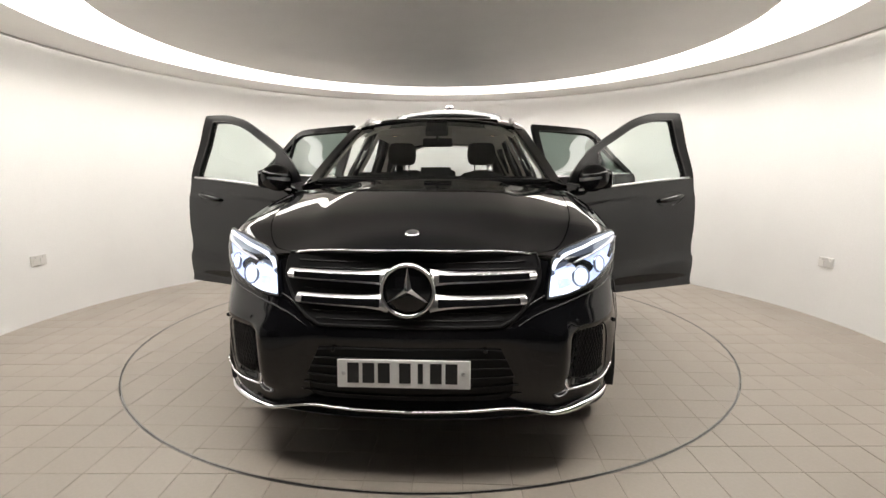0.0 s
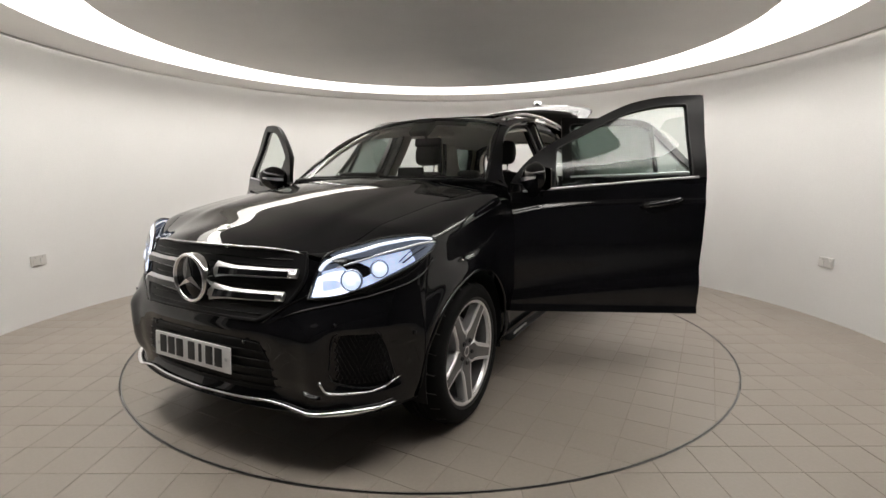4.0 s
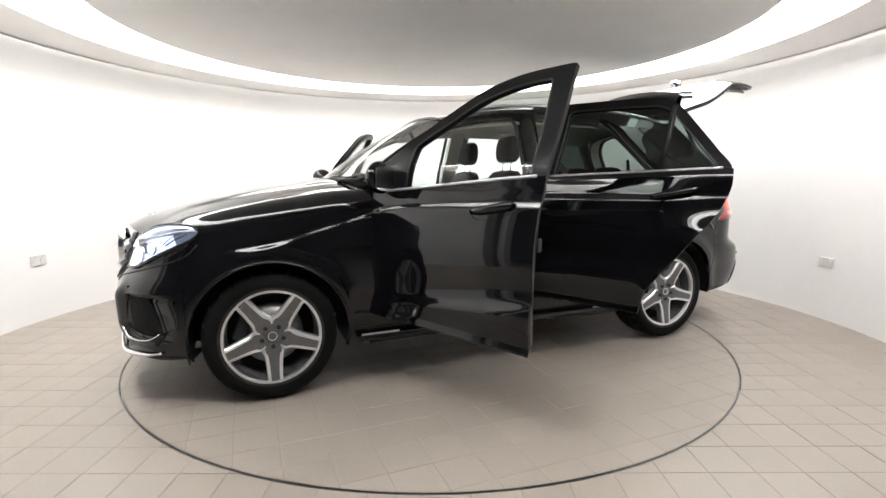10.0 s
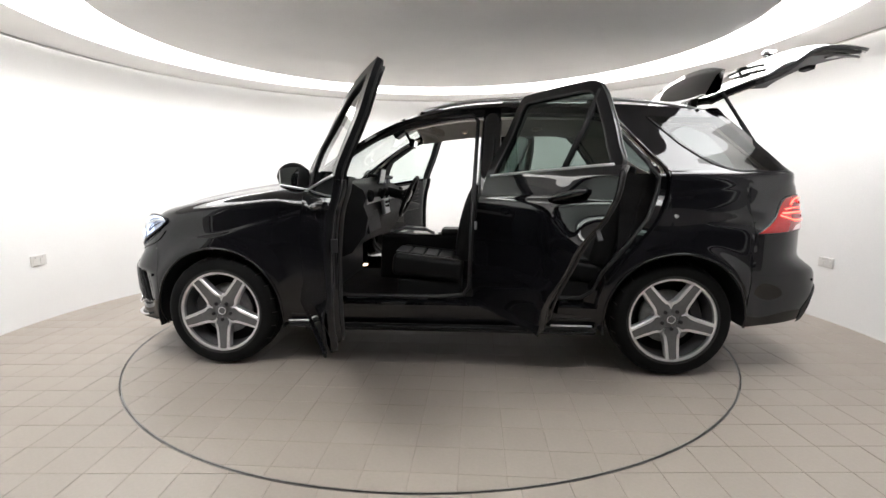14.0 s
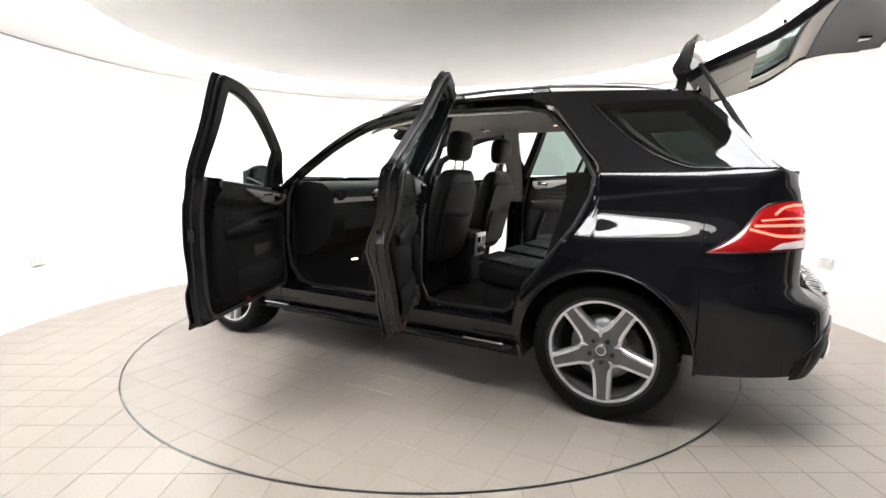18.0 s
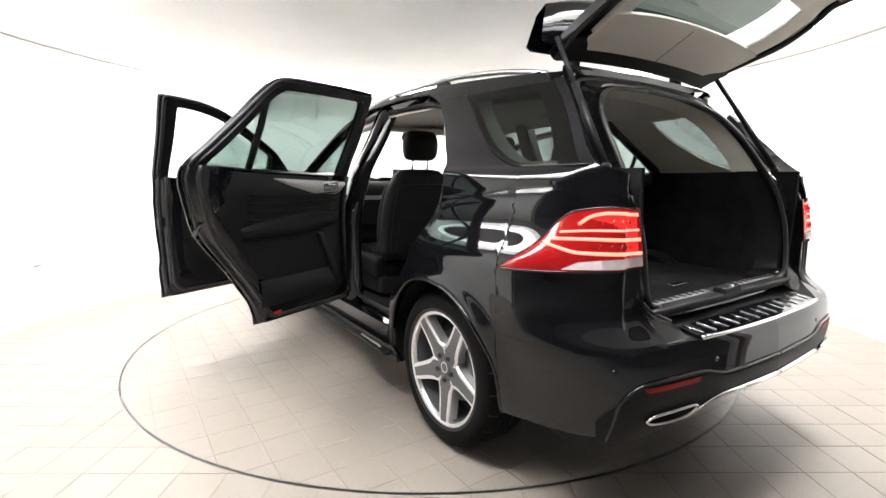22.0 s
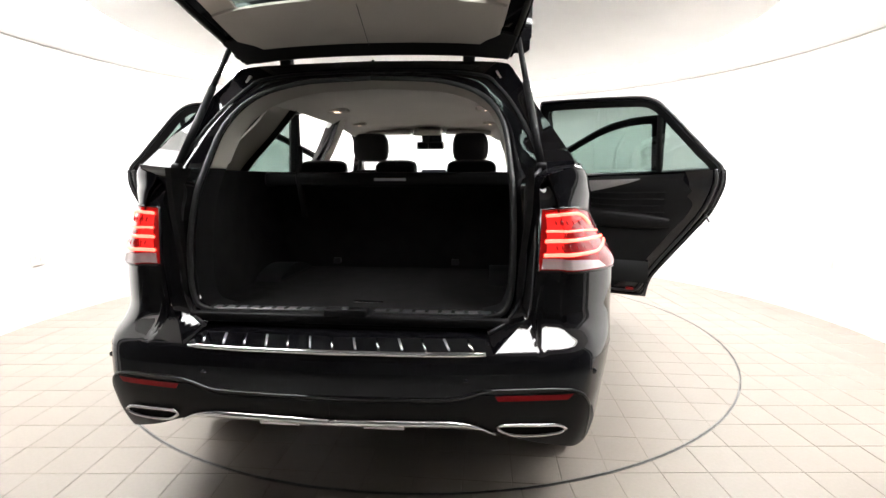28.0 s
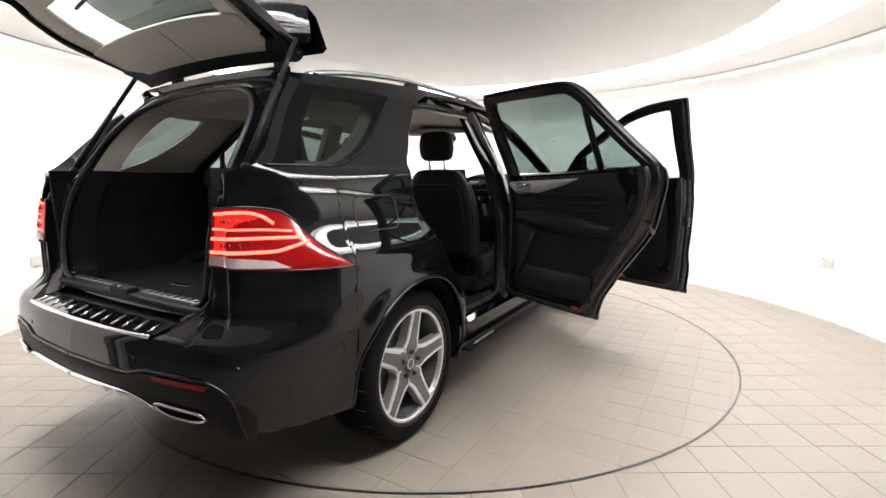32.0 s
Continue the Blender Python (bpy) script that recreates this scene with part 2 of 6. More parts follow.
# ---- the round studio ----
def studio():
    gap = radians(47)                       # half of the angle left open towards the dark hall
    n = 300
    verts, faces = [], []
    for i in range(n + 1):
        q = -math.pi / 2 + gap + (2 * math.pi - 2 * gap) * i / n
        for r in (WALL_R, WALL_R + 0.12):
            for z in (0, CEIL_Z + 0.44):
                verts.append((ROOM_C[0] + r * math.cos(q), ROOM_C[1] + r * math.sin(q), z))
    for i in range(n):
        a, b = 4 * i, 4 * i + 4
        faces += [(a, b, b + 1, a + 1), (a + 2, b + 2, b + 3, a + 3), (a + 1, b + 1, b + 3, a + 3), (a, b, b + 2, a + 2)]
    faces += [(0, 1, 3, 2), (4 * n, 4 * n + 1, 4 * n + 3, 4 * n + 2)]
    wall = mesh("wall_round", verts, faces, WHITE_WALL, smooth=False)
    tagged(wall, "white painted curved wall of a round photo studio", "wall", kind="structure")
    # a narrow skirting joint along the floor
    verts, faces = [], []
    for i in range(n + 1):
        q = -math.pi / 2 + gap + (2 * math.pi - 2 * gap) * i / n
        for r, z in ((WALL_R - 0.001, 0.006), (WALL_R - 0.003, 0.006), (WALL_R - 0.003, 0.0), (WALL_R - 0.001, 0.0)):
            verts.append((ROOM_C[0] + r * math.cos(q), ROOM_C[1] + r * math.sin(q), z))
    for i in range(n):
        a, b = 4 * i, 4 * i + 4
        faces += [(a, b, b + 1, a + 1), (a + 1, b + 1, b + 2, a + 2)]
    base = mesh("baseboard", verts, faces, SHADOW_GAP)
    tagged(base, "thin grey joint where curved wall meets floor", "baseboard", kind="structure")
    # ceiling: disc, lit slot, outer soffit, slit of light along the wall
    c = ROOM_C
    disc = lathe("ceiling", [(0.0, CEIL_Z), (1.2, CEIL_Z), (2.355, CEIL_Z), (2.36, CEIL_Z + 0.004), (2.36, CEIL_Z + 0.07), (0.0, CEIL_Z + 0.07)],
                 CEILING, n=160, axis="z", at=(c[0], c[1], 0))
    disc.data.shade_flat()
    tagged(disc, "flat grey-white ceiling disc over the turntable", "ceiling", kind="structure")
    cove = ring("cove_light", 2.36, 2.90, CEIL_Z + 0.27, CEIL_Z + 0.29, COVE, c=c)
    tagged(cove, "bright white ring of light round the ceiling disc", "ceiling light")
    for r0, r1 in ((2.30, 2.36), (2.90, 2.96)):
        face = ring("recess_face", r0, r1, CEIL_Z + 0.068, CEIL_Z + 0.43, SOFFIT, cove, "white side of the light recess", c=c)
    sof = ring("ceiling_soffit", 2.90, WALL_R - 0.055, CEIL_Z, CEIL_Z + 0.07, SOFFIT, c=c)
    tagged(sof, "pale plaster soffit ring between light slot and wall", "ceiling", kind="structure")
    lip = ring("ceiling_trim", WALL_R - 0.055, WALL_R - 0.04, CEIL_Z - 0.012, CEIL_Z + 0.07, SHADOW_GAP, c=c)
    tagged(lip, "thin grey trim edge of the ceiling soffit", "trim", kind="structure")
    led = ring("wall_wash_light", WALL_R - 0.04, WALL_R, CEIL_Z + 0.05, CEIL_Z + 0.07, RIM_LED, c=c)
    tagged(led, "thin slit of white light along the wall top", "ceiling light")
    # the dark hall in which the camera stands
    for nm, ctr, size in (("wall_hall_west", (-4.3, -4.3, 1.45), (0.12, 5.7, 3.0)), ("wall_hall_east", (4.3, -4.3, 1.45), (0.12, 5.7, 3.0)),
                          ("wall_hall_end", (0, -7.1, 1.45), (8.8, 0.12, 3.0)), ("ceiling_hall", (0, -4.25, 3.0), (8.8, 5.9, 0.1)),
                          ("wall_return_west", (-3.4, -2.3, 1.4), (1.72, 0.12, 2.9)), ("wall_return_east", (3.4, -2.3, 1.4), (1.72, 0.12, 2.9)),
                          ("floor_hall", (0, -4.25, -0.07), (8.8, 5.9, 0.11))):
        ob = block(nm, ctr, size, CORRIDOR, bevel=0)
        tagged(ob, "plain dark hall outside the studio", "wall", kind="structure")
    roof = ring("ceiling_void", 0.0001, WALL_R + 0.12, CEIL_Z + 0.44, CEIL_Z + 0.52, CORRIDOR, c=c)
    tagged(roof, "plain slab above the ceiling", "ceiling", kind="structure")
    # sockets
    for q in ((-3.459, 0.22, 0.536), (3.438, 0.142, 0.511)):
        ang = math.atan2(q[1] - c[1], q[0] - c[0])
        p = (c[0] + (WALL_R - 0.006) * math.cos(ang), c[1] + (WALL_R - 0.006) * math.sin(ang), q[2])
        m = pose(*p, 0, 0, math.degrees(ang))
        plate = block("wall_socket", p, (0.014, 0.15, 0.088), SOCKET, bevel=0.004, m=m)
        tagged(plate, "white plastic double socket on the curved wall", "wall socket", "wall sockets")
        for dy in (-0.036, 0.036):
            block("socket_face", p, (0.006, 0.05, 0.05), SOCKET, plate, bevel=0.002, m=m @ pose(-0.009, dy, -0.005))
            block("switch", p, (0.006, 0.012, 0.02), SOCKET, plate, bevel=0.002, m=m @ pose(-0.011, dy, 0.03))


studio()

# ---- the turntable ----
turntable = empty("turntable")
tagged(turntable, "round tiled car turntable flush with the studio floor", "turntable")
deck = ring("deck", 0.0001, TABLE_R - 0.0085, -0.1, -0.0012, TABLE_GROUT, turntable)
ring("edge_trim", TABLE_R - 0.0085, TABLE_R - 0.0025, -0.1, 0.001, EDGE_METAL, turntable, "thin steel edge")
# ---- the shape of the car's skin ----
def pchip(xs, ys, x):
    xs = np.asarray(xs, float); ys = np.asarray(ys, float); x = np.clip(np.asarray(x, float), xs[0], xs[-1])
    h = np.diff(xs); d = np.diff(ys) / h
    m = np.zeros(len(xs)); m[0], m[-1] = d[0], d[-1]
    for i in range(1, len(xs) - 1):
        if d[i - 1] * d[i] > 0:
            a, b = 2 * h[i] + h[i - 1], h[i] + 2 * h[i - 1]
            m[i] = (a + b) / (a / d[i - 1] + b / d[i])
    i = np.clip(np.searchsorted(xs, x) - 1, 0, len(h) - 1)
    t = (x - xs[i]) / h[i]
    return ((1 + 2 * t) * (1 - t) ** 2 * ys[i] + t * (1 - t) ** 2 * h[i] * m[i]
            + t * t * (3 - 2 * t) * ys[i + 1] + t * t * (t - 1) * h[i] * m[i + 1])
def ease(a, b, x):
    t = np.clip((x - a) / (b - a), 0, 1)
    return t * t * (3 - 2 * t)
# the car's outline in plan, nose to tail, left half
PLAN = [(2.31, 0), (2.298, .25), (2.255, .48), (2.18, .675), (2.06, .83), (1.9, .907), (1.7, .938), (1.46, .952), (1.1, .948), (.6, .945),
        (0, .945), (-.6, .95), (-1.1, .958), (-1.46, .965), (-1.75, .952), (-2.0, .935), (-2.2, .893), (-2.36, .795), (-2.42, .56), (-2.45, .3), (-2.46, 0)]
_k = np.array(PLAN)
_s = np.concatenate([[0], np.cumsum(np.hypot(*np.diff(_k, axis=0).T))])
S_END = _s[-1]
_ss = np.linspace(0, S_END, 1500)
_px, _py = pchip(_s, _k[:, 0], _ss), pchip(_s, _k[:, 1], _ss)
for _i in range(30):
    _px[1:-1] = (_px[:-2] + _px[1:-1] * 2 + _px[2:]) / 4
    _py[1:-1] = (_py[:-2] + _py[1:-1] * 2 + _py[2:]) / 4
_tx, _ty = np.gradient(_px), np.gradient(_py)
_l = np.hypot(_tx, _ty)
_nx, _ny = _ty / _l, -_tx / _l
FRONT = [(.2, -.05), (.28, .0), (.35, -.014), (.45, .006), (.6, .012), (.68, -.012), (.76, -.055), (.86, -.085), (.95, -.115), (1.05, -.2), (1.3, -.5)]
SIDE = [(.2, -.09), (.28, -.045), (.36, -.02), (.48, -.014), (.62, 0), (.85, .002), (1.0, -.006), (1.09, -.016), (1.16, -.030), (1.22, -.0445), (1.272, -.058), (1.287, -.0645), (1.5, -.178), (1.70, -.27), (1.76, -.305)]
REAR = [(.2, -.2), (.3, -.1), (.36, -.05), (.46, -.012), (.54, 0), (.62, -.004), (.66, -.010), (.685, -.022), (.70, -.038), (.725, -.074), (.75, -.108), (.765, -.122), (.79, -.129), (.99, -.131), (1.14, -.147), (1.29, -.27), (1.41, -.37), (1.55, -.49), (1.69, -.66), (1.76, -.78)]
SHOULDER_X = [-2.2, -1.9, -1.665, -1.41, -1.0, -.3, .12, .6, .9, 1.08, 1.234, 1.38, 1.52, 1.66, 1.8]
SHOULDER_Z = [1.205, 1.19, 1.17, 1.145, 1.135, 1.125, 1.113, 1.085, 1.03, .98, .94, .895, .87, .861, .858]
def s_of_x(x): return np.interp(-np.asarray(x, float), -_px, _ss)
def s_of_yf(y): return np.interp(y, _py[:700], _ss[:700])
def s_of_yr(y): return np.interp(-np.asarray(y, float), -_py[900:], _ss[900:])
_sa, _sb, _sc, _sd = s_of_x(2.2), s_of_x(1.7), s_of_x(-1.95), s_of_x(-2.39)
def skin(s, z, d=0.0):
    s = np.asarray(s, float); z = np.asarray(z, float)
    wf = 1 - ease(_sa, _sb, s)
    up = ease(1.10, 1.30, z)
    wr = ease(_sc + (s_of_x(-2.14) - _sc) * up, _sd + .06 * up, s)
    off = wf * pchip(*zip(*FRONT), z) + wr * pchip(*zip(*REAR), z) + (1 - wf - wr) * pchip(*zip(*SIDE), z) + d
    x, y = np.interp(s, _ss, _px), np.interp(s, _ss, _py)
    for wx in (1.4575, -1.4575):
        r = np.hypot(x - wx, z - .37)
        off = off + .02 * np.exp(-((r - .44) / .06) ** 2) * ease(.25, .4, z)
    # shoulder line along the whole side, and the haunch over the rear wheel
    zc = pchip(SHOULDER_X, SHOULDER_Z, x)
    sharp = ease(1.8, 1.6, x) * ease(-2.42, -2.25, x)
    off = off + sharp * (.0065 + .005 * ease(.3, .9, x)) * (.5 - ease(zc - .018, zc + .018, z))
    haunch = ease(-1.05, -1.4, x) * ease(-2.5, -1.95, x)
    off = off + haunch * (.023 - .060 * ease(.915, 1.095, z) * (1 - .55 * ease(1.10, 1.29, z))) * ease(.5, .7, z) * (1 - ease(1.29, 1.4, z))
    nx, ny = np.interp(s, _ss, _nx), np.interp(s, _ss, _ny)
    x, y = x + nx * off, y + ny * off
    # the cabin draws in towards the tail
    tuck = ease(.95, 1.9, -x) * pchip([1.08, 1.21, 1.272, 1.3, 1.4, 1.48, 1.56, 1.70], [0, .014, .030, .050, .076, .094, .11, .14], z)
    tuck = tuck + .055 * ease(-.3, .5, x) * ease(1.15, 1.28, z) * ease(1.15, .95, x)
    return np.stack([x, y * (1 - tuck / .87), z + 0 * s], -1)
def tail_edge(z):
    """Where the rear quarter ends at the boot opening: its s at height z."""
    z = np.atleast_1d(np.asarray(z, float))
    want = pchip([1.22, 1.285, 1.335, 1.41, 1.485, 1.555, 1.63, 1.70], [-2.2, -2.158, -2.113, -2.05, -1.985, -1.925, -1.85, -1.79], z)
    ss = np.linspace(4.6, 5.3, 240)
    high = np.array([np.interp(-w, -skin(ss, np.full(240, q))[:, 0], ss) for w, q in zip(want, np.maximum(z, 1.22))])
    low = pchip([.66, .69, .72, .76, .80, .94, 1.14, 1.21], [5.68, 5.65, 5.605, 5.545, 5.508, 5.492, 5.475, 5.455], z)
    return low + (high - low) * ease(1.20, 1.30, z)
def roof_half(x): return pchip([-1.8, -1.5, -1.2, -.7, -.3, 0, .15, .29], [.575, .625, .652, .662, .657, .64, .622, .578], x)
# ---- the car: x ahead, y to its left, z up, from the middle of the wheelbase ----
car = empty("car")
tagged(car, "glossy black SUV with open doors and tailgate on the turntable", "car")
WHEEL_X, HUB_Z, TYRE_R, ARCH_R = 1.4575, 0.366, 0.366, 0.425
LS = np.linspace


def mirror(pts, side):
    return np.asarray(pts, float) * np.array([1, side, 1])


def body(x, z, d=0.0):
    return skin(s_of_x(x), z, d)


def sheet(name, s0, s1, z0, z1, nu, nv, material, parent, side, d=0.0, label="", solid=0.004, by="col"):
    """A sheet of skin. by col: s0, s1 numbers, z0, z1 numbers or functions of s; by row: the other way."""
    u, v = LS(0, 1, nu)[:, None], LS(0, 1, nv)[None, :]
    call = lambda f, a: f(a) if callable(f) else f + 0 * a
    if by == "col":
        s = s0 + (s1 - s0) * u
        z = call(z0, s) + (call(z1, s) - call(z0, s)) * v
        s = s + 0 * z
    else:
        z = z0 + (z1 - z0) * v
        s = call(s0, z) + (call(s1, z) - call(s0, z)) * u
        z = z + 0 * s
    mid = skin(np.array([s.mean()]), np.array([z.mean()]))[0]
    q = skin(s, z, d(s, z) if callable(d) else d)
    hint = (mid[0] * 0.4 if abs(mid[0]) > 1.9 else 0, side, 0.1)
    return patch(name, mirror(q, side), material, parent, label, hint, solid)


def on_skin(pts, side=1, d=0.0):
    """Points (s, z) laid on the skin."""
    a = np.array(pts, float)
    return mirror(skin(a[:, 0], a[:, 1], d), side)


def curve(pts, n=40):
    """A smooth run of n points through (a, b) points."""
    a = np.array(pts, float)
    t = np.concatenate([[0], np.cumsum(np.hypot(*np.diff(a, axis=0).T))])
    q = LS(0, t[-1], n)
    return np.stack([pchip(t, a[:, 0], q), pchip(t, a[:, 1], q)], 1)


def ruled(name, lower, upper, nu, nv, material, parent, side, d=0.0, label="", solid=0.004, bulge=0.0, smooth=True):
    """A sheet of skin between two runs of (s, z) points."""
    a, b = curve(lower, nu), curve(upper, nu)
    v = LS(0, 1, nv)[None, :, None]
    q = a[:, None] + (b - a)[:, None] * v
    dd = d + bulge * 4 * (v[..., 0] * (1 - v[..., 0])) * np.sin(np.pi * LS(0, 1, nu))[:, None] ** 0.5
    p = skin(q[..., 0], q[..., 1], dd)
    m = p.reshape(-1, 3).mean(0)
    hint = (m[0] * 0.5 if abs(m[0]) > 1.7 else 0, side * max(0.2, abs(m[1])), 0.05)
    return patch(name, mirror(p, side), material, parent, label, hint, solid, smooth)


# door cuts, as x for a height and height for an x
BELT = ([-2.3, -1.4, -1.0, -0.27, 0.48, 0.87], [1.29, 1.295, 1.28, 1.25, 1.19, 1.155])
TOPLINE = ([-1.1, -0.9, -0.31, -0.1, 0.1, 0.22, 0.36, 0.505, 0.67, 0.80, 0.87], [1.70, 1.73, 1.744, 1.736, 1.70, 1.655, 1.585, 1.51, 1.412, 1.295, 1.19])
def belt(x): return pchip(*BELT, x)
def topline(x): return pchip(*TOPLINE, x)


def openline(x):
    """Upper edge of the door openings in the body."""
    return pchip([-1.1, -.9, -.56, -.31, -.1, .1, .22, .33, .505, .646, .80, .87], [1.665, 1.69, 1.70, 1.698, 1.685, 1.655, 1.628, 1.59, 1.50, 1.395, 1.262, 1.17], x)
def front_cut(z): return pchip([.3, .9, 1.1, 1.24], [.87, .868, .862, .85], z)
def mid_cut(z): return pchip([.3, .9, 1.27, 1.75], [-.25, -.262, -.285, -.31], z)
def rear_cut(z): return pchip([.40, .56, .67, .865, 1.06, 1.2, 1.29, 1.40, 1.52, 1.69, 1.742], [-.975, -1.01, -1.08, -1.235, -1.37, -1.41, -1.40, -1.31, -1.205, -1.045, -.96], z)
def arch(x, wx): return HUB_Z + np.sqrt(np.maximum(0, ARCH_R ** 2 - (x - wx) ** 2))
def x_of_s(s): return np.interp(s, _ss, _px)
HOOD_X = [0.8, 1.07, 1.23, 1.43, 1.64, 1.85, 2.05, 2.17, 2.24, 2.3]
HOOD_Z = [1.25, 1.24, 1.22, 1.19, 1.15, 1.1, 1.04, 0.995, 0.955, 0.9]
def hood_z(x, y):
    y = np.abs(y)
    dome = 0.012 * ease(0.52, 0.42, y)
    return pchip(HOOD_X, HOOD_Z, x) - 0.012 - 0.05 * (y / 0.75) ** 2.2 + dome * ease(2.2, 1.8, x) - 0.045 * ease(1.85, 2.15, x) * (y / 0.5) ** 2 + 0.018 * ease(1.95, 2.2, x) * np.maximum(0, 1 - (y / 0.5) ** 2)
def hood_edge(x): return pchip([0.8, 1.2, 1.6, 1.9, 2.05, 2.14, 2.2], [0.79, 0.775, 0.74, 0.685, 0.61, 0.50, 0.46], x)


def front_end():
    # bonnet
    v = LS(-1, 1, 41)[None, :]
    u = LS(0, 1, 36)[:, None]
    xf, xr = 2.245 - 0.105 * np.abs(v) ** 2.4, 0.96 - 0.10 * v ** 2
    x = xr + (xf - xr) * u
    y = v * hood_edge(x)
    z = hood_z(x, y)
    bonnet = patch("bonnet", np.stack([x, y, z], -1), PAINT, car, "", (0, 0, 1), 0.012)
    # round badge on its front
    bz = float(hood_z(np.array(2.135), np.array(0.0)))
    lathe("badge", [(0.0, 0.004), (0.02, 0.004), (0.026, 0.003), (0.029, 0.0), (0.029, -0.004)], SATIN_METAL, bonnet, "small round silver badge", 28, "z", (0, 0, 0)).matrix_basis = pose(2.135, 0, bz + 0.002, 0, 20, 0)
    lathe("badge_ring", [(0.021, 0.0045), (0.024, 0.0055), (0.028, 0.004), (0.03, 0.001)], CHROME, bonnet, "", 28, "z").matrix_basis = pose(2.135, 0, bz + 0.002, 0, 20, 0)
    # vents at the bonnet's rear edge
    for side in (1, -1):
        for k in range(4):
            yy = side * (0.36 + 0.075 * k)
            xx = 0.975 - 0.04 * k
            block("bonnet_vent", (xx, yy, float(hood_z(np.array(xx), np.array(yy))) + 0.003), (0.035, 0.06, 0.008), SATIN_BLACK, bonnet, bevel=0.003)
    # front wings
    for side in (1, -1):
        xs = np.concatenate([LS(0.872, 1.03, 6), LS(1.034, 1.88, 40), LS(1.886, 2.135, 14)])
        rows = []
        for xx in xs:
            if abs(xx - WHEEL_X) < ARCH_R:
                zl = float(arch(xx, WHEEL_X))
            else:
                zl = 0.30 if xx < WHEEL_X else 0.70
            ye = float(hood_edge(np.array(xx))) + 0.004
            ze = float(hood_z(np.array(xx), np.array(ye)))
            zh = ze - 0.115
            zz = zl + (zh - zl) * LS(0, 1, 60)
            low = body(np.full(60, xx), zz)
            p0, p2 = low[-1], np.array([xx, ye, ze])
            slope = (low[-1] - low[-5]) / (low[-1][2] - low[-5][2])
            p1 = p0 + slope * (ze - p0[2]) * 0.93
            p1[0] = (p0[0] + xx) / 2
            t = LS(0, 1, 10)[1:, None]
            top = (1 - t) ** 2 * p0 + 2 * t * (1 - t) * p1 + t * t * p2
            rows.append(np.concatenate([low, top]))
        wing = patch("front_wing", mirror(rows, side), PAINT, car, "", (0, side, 0.3), 0.006)
        q = LS(radians(-14), radians(194), 40)
        rr = [(WHEEL_X + (ARCH_R + 0.004) * math.cos(a), HUB_Z + (ARCH_R + 0.004) * math.sin(a)) for a in q]
        tube("arch_lip", mirror([body(a, b, 0.0) for a, b in rr], side), 0.008, PAINT, wing, "", 6)
        # liner
        lv = []
        for a in q:
            lv.append([(WHEEL_X + (ARCH_R + 0.005) * math.cos(a), side * 0.93, HUB_Z + (ARCH_R + 0.005) * math.sin(a)), (WHEEL_X + (ARCH_R + 0.01) * math.cos(a), side * 0.5, HUB_Z + (ARCH_R + 0.01) * math.sin(a))])
        patch("wheel_arch_liner", lv, SATIN_BLACK, car, "", (0, 0, -1), 0.004)
        iw = [[(WHEEL_X + (ARCH_R + .01) * math.cos(a), side * .505, max(.3, HUB_Z + (ARCH_R + .01) * math.sin(a))), (WHEEL_X + (ARCH_R + .01) * math.cos(a), side * .505, .28)] for a in q]
        patch("arch_inner_wall", iw, SATIN_BLACK, car, "", (0, side, 0), .004)
    # bumper
    s1 = float(s_of_x(1.884))
    bump = None
    def nose_shape(s, z):
        """Recess round the plate and a raised blade beside each intake."""
        blade = .03 * np.exp(-((s - .615) / .06) ** 2) * ease(.32, .40, z) * ease(.70, .60, z)
        mid = -.02 * ease(.50, .34, s) * ease(.325, .38, z) * ease(.66, .50, z)
        scoop = -.03 * np.exp(-((s - .82) / .17) ** 4) * ease(.37, .41, z) * ease(.64, .60, z)
        return blade + mid + scoop
    for side in (1, -1):
        def top(s):
            y = np.interp(s, _ss, _py)
            return pchip([0, .38, .55, .8, .95], [.655, .665, .74, .775, .70], y)
        b = sheet("front_bumper" if side == 1 else "bumper_half", 0.0, s1, 0.29, top, 60, 26, PAINT, car if side == 1 else bump, side, d=nose_shape, solid=0.006)
        bump = bump or b
        # nose panel between bumper and bonnet
        nose = sheet("nose_panel", 0.0, float(s_of_yf(.60)), top, lambda s: pchip([0, .5, .6, 1.2], [.945, .93, .90, 0.9], np.interp(s, _ss, _py)), 40, 12, PAINT, bump, side, d=-0.003, solid=0.004)
        # lower chrome lip
        lip = [(float(s_of_yf(y)), z) for y, z in ((0, .317), (.2, .320), (.38, .325), (.46, .317), (.52, .304), (.585, .288), (.66, .293), (.74, .302), (.83, .31), (.86, .318))]
        c1 = curve(lip, 40)
        p = skin(c1[:, 0], c1[:, 1] + 0.0, 0.012)
        w = np.concatenate([np.full(20, 0.0065), LS(0.0065, 0.015, 10), LS(0.015, 0.006, 10)])
        tube("chrome_lip", mirror(p, side), w, CHROME, bump, "chrome lower lip", 8, flat=0.9)
        # under-lip splitter, black
        under = np.stack([skin(LS(0, s1, 40), np.full(40, .292), 0.006), skin(LS(0, s1, 40), np.full(40, .26), -0.04), skin(LS(0, s1, 40), np.full(40, .25), -0.25)], 1)
        patch("under_tray", mirror(under, side), SATIN_BLACK, bump, "", (0.3, 0, -1), 0.004)
        # lower centre intake, dark mesh behind the plate
        lo = [(0.0, .35), (.3, .352), (.47, .36)]
        up = [(0.0, .60), (.24, .60), (.355, .59)]
        lg = ruled("lower_grille", lo, up, 20, 8, SATIN_BLACK, bump, side, -0.010, "black lower grille")
